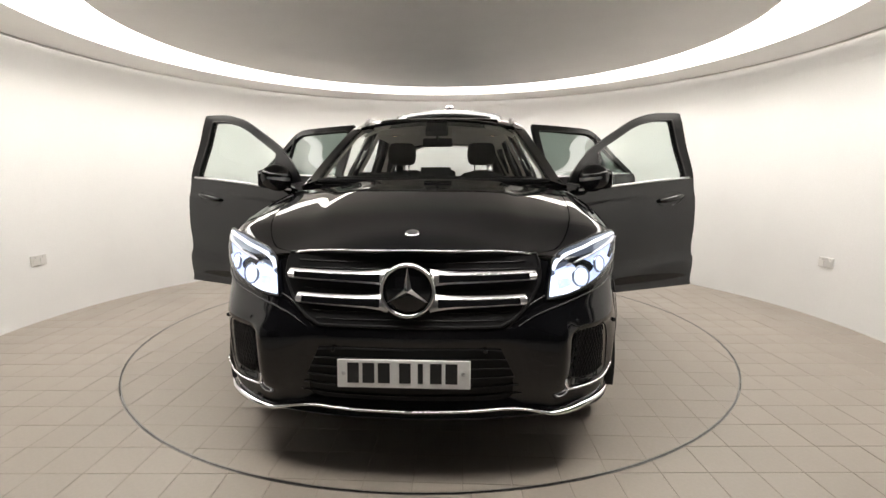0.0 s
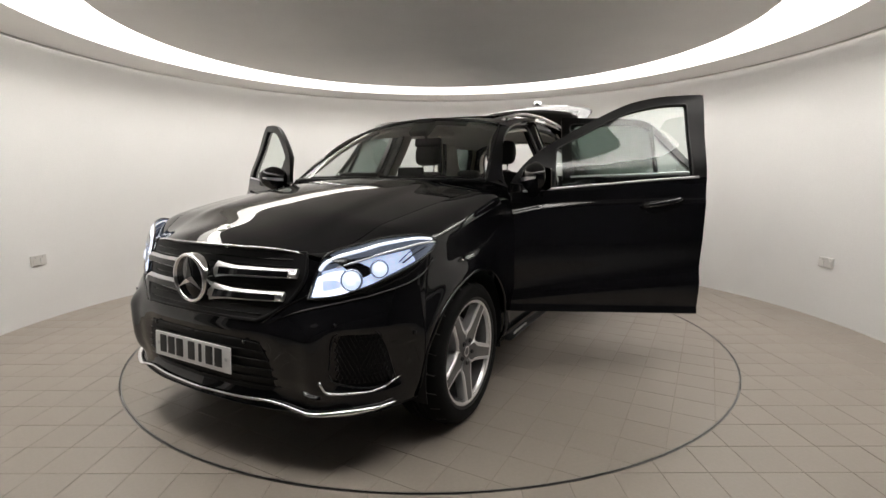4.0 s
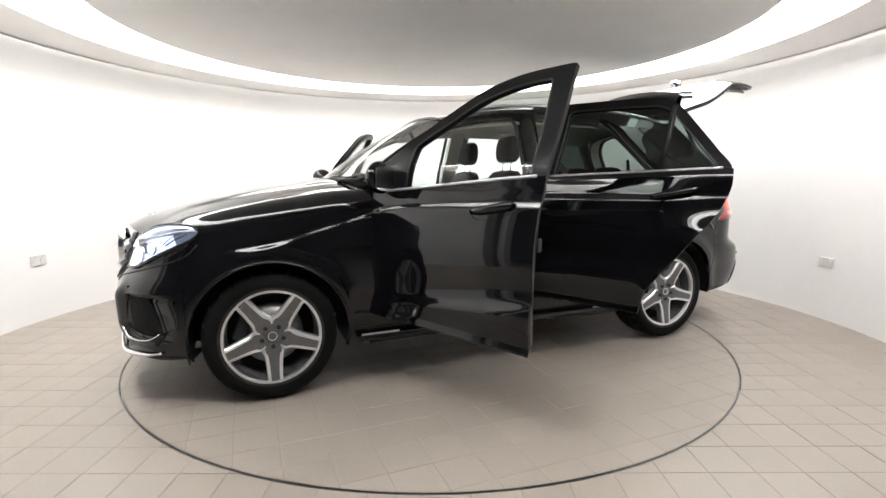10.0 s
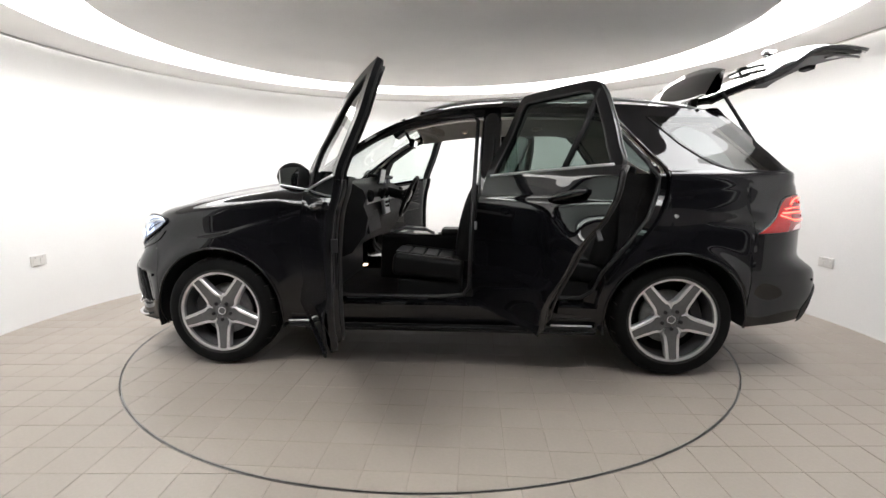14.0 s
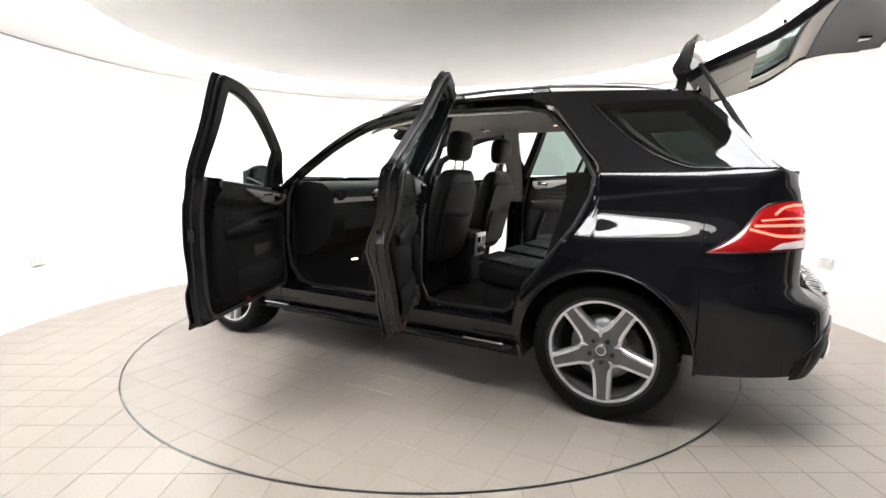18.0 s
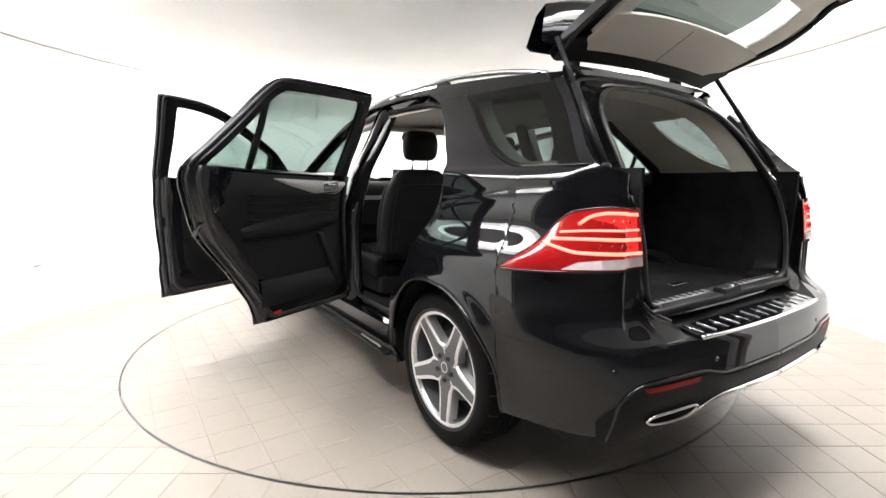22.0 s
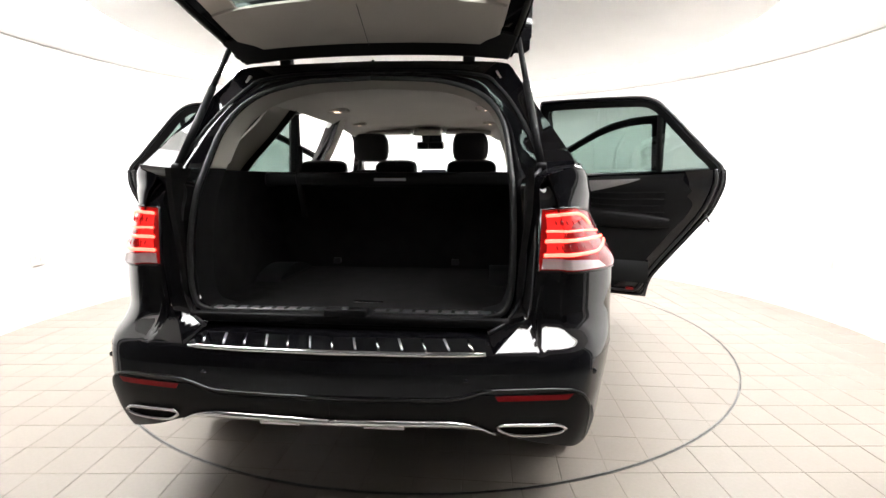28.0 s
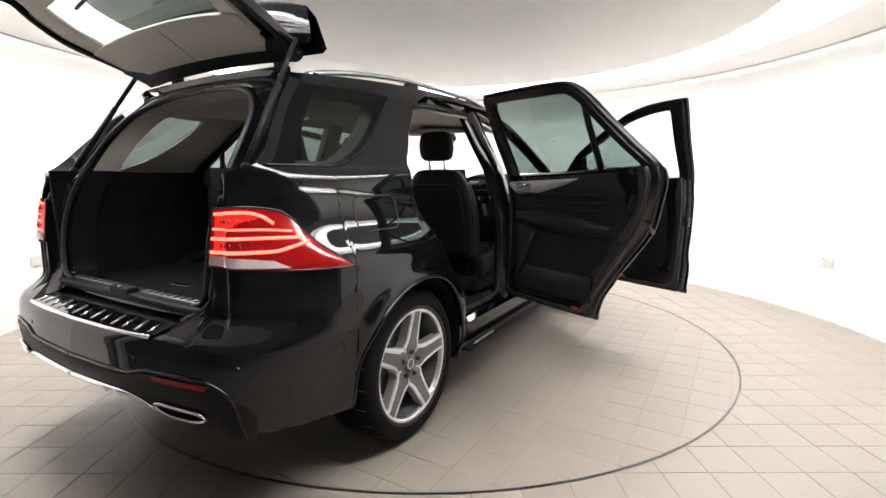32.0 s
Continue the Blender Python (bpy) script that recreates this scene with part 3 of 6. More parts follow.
        for q in LS(.1, .9, 6):
            lw, uw = curve(lo, 12), curve(up, 12)
            tube("grille_slat", on_skin(lw + (uw - lw) * q, side, -0.006), .0035, SATIN_BLACK, lg, "", 5)
        # side intake: dark recess with lattice and frame
        lo = [(.668, .47), (.678, .43), (.715, .41), (.80, .392), (.86, .388), (.94, .408)]
        up = [(.674, .50), (.69, .60), (.715, .638), (.85, .642), (.885, .60), (.945, .43)]
        vent = ruled("side_intake", lo, up, 20, 10, SATIN_BLACK, bump, side, -0.022, "black mesh side intake")
        for k in range(17):
            for lean in (-.11, .11):
                run_in = [(.64 + .02 * k + lean * (q - .5), .41 + .22 * q) for q in LS(0, 1, 12)]
                run_in = [(a, b) for a, b in run_in if .69 < a < .885 + (.604 - b) * .28]
                if len(run_in) > 2:
                    tube("mesh_bar", on_skin(run_in, side, -0.018), 0.003, SATIN_BLACK, vent, "", 4)
        fr = curve(lo, 14).tolist() + curve(up, 14)[::-1].tolist()
        tube("intake_frame", on_skin(fr, side, -0.006), 0.003, SATIN_BLACK, vent, "", 8, closed=True)
        # accent under the intake
        tube("chrome_accent", on_skin(curve([(.635, .43), (.655, .385), (.675, .376), (.77, .378), (.87, .39), (.955, .43)], 18), side, 0.016), LS(0.006, 0.003, 18), CHROME, vent, "thin chrome accent", 6)
        crease = [(.385, .655), (.43, .69), (.50, .735), (.58, .765), (.80, .78), (1.0, .835), (1.12, .90)]
        tube("bumper_crease", on_skin(curve(crease, 24), side, -0.002), 0.006, PAINT, bump, "", 6)
        # parking sensors
        for ss, zz in ((.30, .57), (.70, .66), (1.03, .60)):
            q = skin(np.array([ss]), np.array([zz]), 0.001)[0] * np.array([1, side, 1])
            lathe("parking_sensor", [(0, .002), (.008, .002), (.0095, 0), (.0095, -.004)], GLOSS_BLACK, bump, "", 12, "x", q)
    # number plate with writing as plain bars
    plate = block("number_plate", (2.326, 0.0, .483), (0.008, 0.522, .113), PLATE, bump, "white number plate with dark bars", 0.004, (0, -3, 0))
    plate.matrix_basis = pose(0, -0.018, 0)
    for k, (w0, h0) in enumerate(((.052, .08), (.05, .08), (.022, .08), (.05, .08), (.052, .08), (.052, .08), (.05, .08))):
        yy = -.187 + .0605 * k + (0.022 if k > 3 else 0)
        block("plate_bar", (2.331, -yy, .487), (.002, w0 * 0.9, h0), PLATE_INK, plate, bevel=0, rot=(0, -3, 0))
    block("plate_bar", (2.331, 0.0, .436), (.002, .11, .004), PLATE_INK, plate, bevel=0, rot=(0, -3, 0))
    for yy in (-.235, .235):
        lathe("plate_screw", [(0, .003), (.007, .002), (.009, 0)], SATIN_METAL, plate, "", 12, "x", (2.331, yy, .486))
    return bump


front_bumper = front_end()


def radiator_grille():
    """Dark surround, two chrome double bars a side, a ringed star."""
    def front(y, z, d):
        y = np.asarray(y, float)
        p = skin(s_of_yf(np.abs(y)), np.asarray(z, float) + 0 * y, d)
        p[..., 1] *= np.where(y < 0, -1, 1)
        return p
    zt, zb = .935, .665
    z = LS(zb, zt, 14)[None, :]
    half = pchip([.665, .69, .765, .86, .925, .94], [.36, .415, .505, .552, .546, .54], z)
    y = LS(-1, 1, 40)[:, None] * half
    g = patch("radiator_grille", front(y, z + 0 * y, 0.006), SATIN_BLACK, car, "black radiator grille with chrome bars", (1, 0, 0), 0.01)
    edge = [(-h, zz) for zz, h in zip(LS(zb, zt, 12), pchip([.665, .69, .765, .86, .925, .94], [.36, .415, .505, .552, .546, .54], LS(zb, zt, 12)))]
    loop = edge + [(a, zt) for a in LS(-.48, .48, 16)] + [(-a, b) for a, b in edge[::-1]] + [(a, zb) for a in LS(.34, -.34, 12)]
    tube("grille_surround", [front(a, b, 0.004) for a, b in loop], 0.007, SATIN_BLACK, g, "", 8, closed=True)
    lip = LS(-1, 1, 40)
    lx = 2.245 - 0.105 * np.abs(lip) ** 2.4
    ly = lip * hood_edge(lx)
    tube("bonnet_chrome", np.stack([lx + .002, ly, hood_z(lx, ly) + .001], -1), 0.0045, CHROME, g, "thin chrome edge of the bonnet", 6)
    for k in range(9):
        zz = .69 + .027 * k
        h = float(pchip([.665, .74, .86, .94], [.35, .415, .48, .49], zz))
        tube("mesh_bar", [front(a, zz, 0.008) for a in LS(-h, h, 16)], 0.003, GLOSS_BLACK, g, "", 4)
    for side in (1, -1):
        for zz, yo in ((.852, .520), (.760, .470)):
            # a bar: silver frame round a dark slot, rising outwards a little
            pts, slot = [], []
            for t in LS(0, 1, 14):
                yy = .085 + (yo - .085) * t
                zc = zz + (-0.003 + 0.006 * t)
                hgt = .0235 - .004 * t + .012 * (1 - t) ** 8
                pts.append([front(side * yy, zc + hgt * v, 0.022 + 0.018 * (1 - v * v)) for v in (-1, -.6, 0, .6, 1)])
                if t > .06:
                    slot.append([front(side * yy, zc + hgt * v * .54, 0.0435) for v in (-1, 1)])
            bar = patch("grille_bar", pts, SATIN_METAL, g, "satin silver grille bar", (1, 0, 0), 0.02)
            patch("bar_slot", slot[:-1], GLOSS_BLACK, bar, "", (1, 0, 0), 0.002)
            for v in (-.58, .58):
                tube("bar_edge", [front(side * (.115 + (yo - .12) * t), zz - .003 + .006 * (.2 + .8 * t) + (.0235 - .004 * (.2 + .8 * t)) * v, 0.040) for t in LS(0, 1, 8)], 0.0022, CHROME, bar, "", 5)
    c = Vector((2.318, 0, .813))
    emblem = lathe("emblem", [(.0, -.02), (.088, -.02), (.092, .004), (.098, .012), (.105, .010), (.109, .0), (.109, -.03)], CHROME, g, "round chrome emblem with three rays", 64, "x", c)
    lathe("emblem_back", [(.0, .003), (.088, .003), (.092, -.002)], GLOSS_BLACK, emblem, "", 48, "x", c)
    verts, faces = [], []
    for k in range(3):
        a = radians(90 + 120 * k)
        o = len(verts)
        tip = (0, math.cos(a) * .094, math.sin(a) * .094)
        l = (0, math.cos(a + radians(60)) * .017, math.sin(a + radians(60)) * .017)
        r = (0, math.cos(a - radians(60)) * .017, math.sin(a - radians(60)) * .017)
        verts += [(.004, tip[1], tip[2]), (.003, l[1], l[2]), (.003, r[1], r[2]), (.02, 0, 0)]
        faces += [(o, o + 1, o + 3), (o, o + 3, o + 2), (o + 1, o, o + 2), (o + 1, o + 2, o + 3)]
    verts = [(v[0] + c.x + .002, v[1], v[2] + c.z) for v in verts]
    mesh("emblem_star", verts, faces, CHROME, emblem, "", smooth=False)


radiator_grille()


def headlights():
    low = [(.575, .752), (.69, .760), (.80, .788), (.945, .838), (1.075, .893), (1.15, .935), (1.18, .963)]
    high = [(.598, .83), (.632, .912), (.68, .942), (.80, .972), (.93, .997), (1.06, 1.006), (1.15, .992), (1.182, .967)]
    for side in (1, -1):
        h = ruled("headlight", low, high, 36, 14, HEAD_REFL, car, side, 0.006, "lit LED headlight behind a clear lens")
        a, b = curve(low, 36), curve(high, 36)
        # brow light bar and dark inner bezel
        brow = a[3:34] + (b - a)[3:34] * .86
        tube("light_bar", mirror(skin(brow[:, 0], brow[:, 1], 0.008), side), LS(.012, .008, 31), DRL, h, "white daytime light bar", 6, flat=.6)
        dark = a[8:35] + (b - a)[8:35] * .64
        tube("bezel", mirror(skin(dark[:, 0], dark[:, 1], 0.010), side), .010, SATIN_METAL, h, "", 6, flat=.5)
        base = a[0:35] + (b - a)[0:35] * .04
        tube("bezel", mirror(skin(base[:, 0], base[:, 1], 0.010), side), .008, GLOSS_BLACK, h, "", 6, flat=.6)
        # lit bowl, a dimmer chamber behind it, two round lamps ringed in silver
        ruled("outer_bowl", [(.64, .772), (.82, .804), (.95, .855), (1.06, .90)], [(.63, .862), (.80, .905), (.93, .93), (1.04, .948)], 26, 8, HEAD_BLUE, h, side, .008, "bluish lamp chamber", .002, bulge=-.002)
        ruled("reflector_bowl", [(.592, .764), (.66, .768), (.74, .782), (.80, .80)], [(.612, .84), (.66, .858), (.72, .868), (.775, .862)], 20, 8, HEAD_BEAM, h, side, .0095, "glowing lamp bowl", .002, bulge=-.003)
        for ss, zz, r in ((.765, .832, .044), (.895, .876, .036)):
            q = skin(np.array([ss]), np.array([zz]), 0.012)[0]
            n = skin(np.array([ss]), np.array([zz]), 0.05)[0] - q
            ang = math.degrees(math.atan2(n[1] * side, n[0]))
            o = lathe("projector", [(0, .013), (r * .4, .011), (r * .7, .006), (r * .86, .001)], HEAD_LAMP, h, "glowing lamp", 24, "x")
            o.matrix_basis = pose(q[0], q[1] * side, q[2], 0, -8, ang * .8)
            lathe("lamp_ring", [(r * .84, -.002), (r * .9, .006), (r * 1.02, .005), (r * 1.08, -.004)], HEAD_REFL, o, "", 24, "x")
        for pts, w in (([(.66, .895), (.76, .912), (.87, .928), (.98, .95)], .005), ([(1.0, .895), (1.06, .93), (1.12, .955)], .006), ([(.985, .90), (1.03, .935), (1.09, .965)], .004)):
            tube("lamp_divider", on_skin(curve(pts, 14), side, .011), LS(w, w * .5, 14), SATIN_BLACK, h, "", 6, flat=.6)
        crease = curve([(.417, .655), (.516, .699), (.70, .739), (.876, .774), (1.023, .808), (1.11, .845), (1.165, .90)], 30)
        tube("bumper_crease", mirror(skin(crease[:, 0], crease[:, 1], 0.001), side), np.concatenate([LS(.002, .0065, 8), np.full(22, .0065)]), PAINT, car, "", 8, flat=.7)
        cover = ruled("lens", low, high, 36, 14, LENS, h, side, 0.016, "clear lens", 0.0, bulge=0.006)
        cover.visible_shadow = False
        loop = a.tolist() + b[::-1].tolist()
        tube("lamp_seal", mirror(skin(np.array(loop)[:, 0], np.array(loop)[:, 1], 0.008), side), .006, GLOSS_BLACK, h, "", 6, closed=True)


headlights()
def shell():
    """Windscreen, roof, pillars, sills, rear quarters, rear bumper."""
    v = LS(-1, 1, 31)[None, :]
    u = LS(0, 1, 16)[:, None]
    b = np.stack([1.02 - 0.12 * v ** 2, 0.762 * v, 1.232 + 0 * v], -1)
    t = np.stack([0.29 - 0.025 * v ** 2, 0.588 * v, 1.69 - 0.058 * v ** 2], -1)
    w = b + (t - b) * u[..., None]
    w[..., 2] += 0.028 * np.sin(np.pi * u) * (1 - 0.2 * v ** 2)
    ws = patch("windscreen", w, CLEAR_GLASS, car, "clear windscreen", (1, 0, 1), 0.0)
    ws.visible_shadow = False
    tube("windscreen_seal", w[-1], 0.012, GLOSS_BLACK, ws, "", 6)
    tube("windscreen_seal", w[0], 0.012, SATIN_BLACK, ws, "", 6)
    tube("windscreen_seal", w[:, 0], 0.010, GLOSS_BLACK, ws, "", 6)
    tube("windscreen_seal", w[:, -1], 0.010, GLOSS_BLACK, ws, "", 6)
    # black band and sensor pod at its top
    band = w[-3:, 6:-6] + np.array([-.006, 0, -.004])
    patch("tinted_band", band, GLOSS_BLACK, ws, "", (1, 0, 1), 0.001)
    block("sensor_pod", (.36, 0, 1.62), (.16, .17, .05), SATIN_BLACK, ws, "", .015, (0, 36, 0))
    # cowl
    cp = np.stack([np.stack([0.985 - 0.12 * LS(-1, 1, 25) ** 2, LS(-.8, .8, 25), 1.222 + 0 * LS(0, 1, 25)], 1),
                   np.stack([0.90 - 0.12 * LS(-1, 1, 25) ** 2, LS(-.8, .8, 25), 1.215 + 0 * LS(0, 1, 25)], 1)], 0)
    patch("cowl", cp, SATIN_BLACK, car, "", (0, 0, 1), 0.02)
    for y0, y1 in ((-.62, .02), (.08, .66)):
        wp = tube("wiper", [(.985 - .11 * (yy / .8) ** 2, yy, 1.25) for yy in LS(y0, y1, 8)], 0.007, SATIN_BLACK, car, "black wiper blade", 6)
        tube("wiper_arm", [(.955, y0 + .05, 1.235), (.93, y0 + .2, 1.25), (.955 - .1 * ((y0 + .33) / .8) ** 2, y0 + .33, 1.25)], 0.008, SATIN_BLACK, wp, "", 6)
    # roof
    ZR = ([-1.80, -1.4, -.9, -.4, -.18, 0, .16, .29], [1.712, 1.742, 1.763, 1.767, 1.755, 1.735, 1.712, 1.69])
    y = LS(-1, 1, 25)[None, :]
    x = LS(.295, -1.79, 40)[:, None]
    half = roof_half(x)
    z = pchip(*ZR, x) - .022 * y ** 2 - .016 * np.abs(y) ** 8 - .02 * ease(0, .29, x) * y ** 2
    roof = patch("roof", np.stack([x + 0 * y, y * half, z], -1), PAINT, car, "black roof", (0, 0, 1), 0.02)
    xs, ys = LS(.12, -.95, 14)[:, None], LS(-.48, .48, 11)[None, :]
    pan = np.stack([xs + 0 * ys, ys + 0 * xs, pchip(*ZR, xs) - .022 * (ys / .73) ** 2 + .004], -1)
    patch("glass_roof_panel", pan, GLOSS_BLACK, roof, "black glass roof panel", (0, 0, 1), 0.003)
    block("bump_stop", (-1.765, 0, 1.715), (.02, .012, .035), SATIN_BLACK, roof, "", .004)
    for side in (1, -1):
        rl = curve([(.17, 1.668), (.11, 1.692), (.01, 1.72), (-.1, 1.74), (-.255, 1.755), (-.56, 1.764), (-1.0, 1.76), (-1.4, 1.735), (-1.62, 1.705), (-1.70, 1.685)], 44)
        rail = tube("roof_rail", [(a, side * (float(roof_half(a)) - .045), c) for a, c in rl], 0.0165, SATIN_METAL, car, "satin aluminium roof rail", 10, flat=.75)
        for xx in (.10, -.45, -1.0, -1.63):
            zz = float(pchip(rl[::-1, 0], rl[::-1, 1], xx))
            block("rail_foot", (xx, side * (float(roof_half(xx)) - .045), zz - .03), (.14, .03, .05), GLOSS_BLACK, rail, "", .008, (0, 0, 0), (.7, .8))
        # A-pillar: between windscreen and door
        xx = LS(.86, .295, 24)
        door_line = body(xx, openline(xx) + .004)
        edge = w[:, -1][np.linspace(0, 15, 24).astype(int)]
        e = np.stack([np.interp(LS(0, 15, 24), np.arange(16), w[:, -1][:, k]) for k in range(3)], 1)
        q = LS(0, 1, 5)[None, :, None]
        pil = door_line[:, None] * (1 - q) + e[:, None] * q
        pil[:, 1:4, 1] += .006
        patch("front_pillar", mirror(pil, side), PAINT, car, "", (.3, side, .3), 0.02)
        # strip over the doors to the roof
        sx = LS(.295, -.965, 40)
        low = body(sx, openline(sx) + .004)
        hr = roof_half(sx)
        high = np.stack([sx, hr, pchip(*ZR, sx) - .038 - .02 * ease(0, .29, sx)], 1)
        cr = low[:, None] * (1 - q) + high[:, None] * q
        patch("roof_side", mirror(cr, side), PAINT, car, "", (0, side, .5), 0.02)
        # sill with polished step plate
        sl = sheet("sill", float(s_of_x(.90)), float(s_of_x(-1.0)), .245, .435, 40, 8, PAINT, car, side, d=-.004, solid=.01)
        top = np.stack([mirror(body(LS(.90, -1.0, 30), np.full(30, .435), -.004), side), mirror(body(LS(.90, -1.0, 30), np.full(30, .45), -.05), side), mirror(body(LS(.90, -1.0, 30), np.full(30, .47), -.11), side), mirror(body(LS(.90, -1.0, 30), np.full(30, .40), -.14), side)], 1)
        patch("sill_top", top, PAINT, sl, "", (0, 0, 1), .004)
        for x0, x1 in ((.62, .08), (-.45, -.82)):
            pl = np.stack([mirror(body(LS(x0, x1, 8), np.full(8, .462), -.07), side), mirror(body(LS(x0, x1, 8), np.full(8, .476), -.105), side)], 1)
            patch("step_plate", pl, SATIN_METAL, sl, "brushed step plate", (0, 0, 1), .004)
        rb = mirror(body(LS(.98, -.98, 24), np.full(24, .30), .035), side)
        tube("running_board", rb, .03, SATIN_BLACK, sl, "", 8, flat=.45)
        for x0, x1 in ((.97, .74), (-.70, -.95)):
            tube("board_trim", mirror(body(LS(x0, x1, 8), np.full(8, .335), .058), side), .006, SATIN_METAL, sl, "thin bright strip", 6)
        # B-pillar on the inside of the doors
        zz = LS(.44, 1.70, 20)
        cols = []
        for off, d in ((.07, -.13), (.055, -.035), (-.045, -.035), (-.06, -.13)):
            cols.append(mirror(body(mid_cut(zz) - .03 + off, zz, d), side))
        bp = patch("centre_pillar", np.stack(cols, 1), PAINT, car, "", (0, side, 0))
        ps = np.stack([mirror(body(mid_cut(zz[9:]) - .03 + off, zz[9:], d), side) for off, d in ((.068, -.132), (0, -.15), (-.058, -.132))], 1)
        patch("pillar_trim", ps, PILLAR_TRIM, bp, "beige pillar trim", (0, -side, 0), .004)
        for zl in (.95,):
            q0 = mirror(body(float(mid_cut(zl)) + .035, zl, -.03), side)
            block("door_striker", tuple(q0), (.02, .03, .05), SATIN_METAL, bp, "", .004)
        # aperture frames: rubber seals round both openings
        fo = [(.83, 1.235), (.70, 1.325), (.55, 1.44), (.40, 1.53), (.25, 1.59), (.05, 1.635), (-.2, 1.66), (-.235, 1.62), (-.22, 1.3), (-.20, .9), (-.19, .55), (-.15, .49), (0, .475), (.6, .475), (.72, .50), (.80, .6), (.83, .8), (.835, 1.1)]
        tube("door_seal", mirror([body(a, c, -.075) for a, c in fo], side), .014, SEAL, car, "black rubber door seal", 6, closed=True)
        ro = [(-.37, 1.66), (-.9, 1.65), (-1.04, 1.62), (-1.17, 1.50), (-1.30, 1.345), (-1.365, 1.25), (-1.35, 1.15), (-1.29, 1.0), (-1.16, .82), (-1.03, .66), (-.97, .53), (-.90, .485), (-.5, .475), (-.38, .50), (-.335, .6), (-.34, 1.0), (-.36, 1.4)]
        tube("door_seal", mirror([body(a, c, -.075) for a, c in ro], side), .014, SEAL, car, "black rubber door seal", 6, closed=True)
        # jambs: painted returns from the skin inwards
        def jamb(name, pts, d0, d1):
            a = np.array(pts, float)
            g = np.stack([mirror(body(a[:, 0], a[:, 1], d0 + (d1 - d0) * k), side) for k in (0, .35, .7, 1)], 1)
            patch(name, g, PAINT, car, "", (0, side, 0), .004)
        cz = LS(.44, 1.69, 40)
        jamb("rear_jamb", list(zip(rear_cut(cz), cz)), 0, -.12)
        jamb("front_jamb", [(.855, zq) for zq in LS(.44, 1.235, 16)], -.012, -.14)
        tx = LS(.82, -.96, 40)
        jamb("top_jamb", list(zip(tx, openline(tx) + .002)), 0, -.09)
        # inner frame faces round the openings
        a = np.array([(rear_cut(zq), zq) for zq in cz])
        g = np.stack([mirror(body(a[:, 0], a[:, 1], -.06), side), mirror(body(a[:, 0] + .065, a[:, 1], -.085), side)], 1)
        patch("frame_flange", g, PAINT, car, "", (0, side, 0), .004)
        g = np.stack([mirror(body(tx, openline(tx) - .002, -.05), side), mirror(body(tx, openline(tx) - .05, -.085), side)], 1)
        patch("frame_flange", g, PAINT, car, "", (0, side, 0), .004)


    # rear quarters
    for side in (1, -1):
        s_rear = tail_edge
        panels = []
        def add(g):
            panels.append(np.asarray(g, float))
        ZE = LS(.67, 1.29, 90)
        SE = tail_edge(ZE)
        S_TOP = float(SE[-1])
        # slim piece between door and arch
        zz = LS(.33, .80, 14)
        xa = -WHEEL_X + np.sqrt(np.maximum(0, ARCH_R ** 2 - (zz - HUB_Z) ** 2))
        xc = np.maximum(rear_cut(zz) - .004, xa + .001)
        ss = s_of_x(xc)[:, None] + (s_of_x(xa) - s_of_x(xc))[:, None] * LS(0, 1, 4)[None, :]
        add(mirror(skin(ss, zz[:, None] + 0 * ss), side))
        # above the arch, up to the belt
        xs = np.concatenate([LS(-1.02, -1.409, 22), LS(-1.412, -1.88, 26), LS(-1.884, -1.95, 4)])
        sg = np.concatenate([s_of_x(xs), LS(float(s_of_x(-1.97)), 5.06, 14), LS(5.075, 5.66, 36)])
        rows = []
        cutz = LS(.40, 1.2, 60)
        cutx = rear_cut(cutz)
        for s in sg:
            x0 = float(x_of_s(s))
            zl = float(arch(x0, -WHEEL_X)) if abs(x0 + WHEEL_X) < ARCH_R and s < 5 else .66
            zh = 1.29 if x0 < -1.41 else float(np.interp(-x0, -cutx, cutz)) - .003
            if s > S_TOP:
                zh = float(np.interp(s, SE[::-1], ZE[::-1]))
            zh = max(zh, zl + .004)
            z = zl + (zh - zl) * LS(0, 1, 64)
            rows.append(skin(np.full(64, s), z))
        add(mirror(rows, side))
        # pillar between rear door and quarter glass
        WX, WZ = [-1.835, -1.80, -1.706, -1.54, -1.42, -1.30], [1.29, 1.296, 1.329, 1.431, 1.53, 1.637]
        def win_front(z): return pchip(WZ, WX, z)
        zz = LS(1.29, 1.64, 16)
        s0, s1 = s_of_x(rear_cut(zz) - .004), s_of_x(win_front(zz))
        ss = s0[:, None] + (s1 - s0)[:, None] * LS(0, 1, 8)[None, :]
        add(mirror(skin(ss, zz[:, None] + 0 * ss), side))
        # over the quarter glass to the roof
        sq = LS(float(s_of_x(-.965)), float(tail_edge(1.62)[0]), 28)
        xq = x_of_s(sq)
        zl = np.where(xq > -1.12, pchip([-1.12, -1.045, -.96], [1.62, 1.655, 1.69], np.clip(xq, -1.12, -.96)), 1.62)
        low = skin(sq, zl)
        hx = np.maximum(low[:, 0], -1.79)
        high = np.stack([hx, roof_half(hx), pchip(*ZR, hx) - .038], 1)
        add(mirror(low[:, None] + (high - low)[:, None] * LS(0, 1, 6)[None, :, None], side))
        # slim strip behind the glass
        zz = LS(1.29, 1.645, 14)
        s0, s1 = s_rear(zz) - .05, s_rear(zz)
        ss = s0[:, None] + (s1 - s0)[:, None] * LS(0, 1, 4)[None, :]
        add(mirror(skin(ss, zz[:, None] + 0 * ss), side))
        quarter = patch("rear_quarter", panels[1], PAINT, car, "", (0, side, 0), .005)
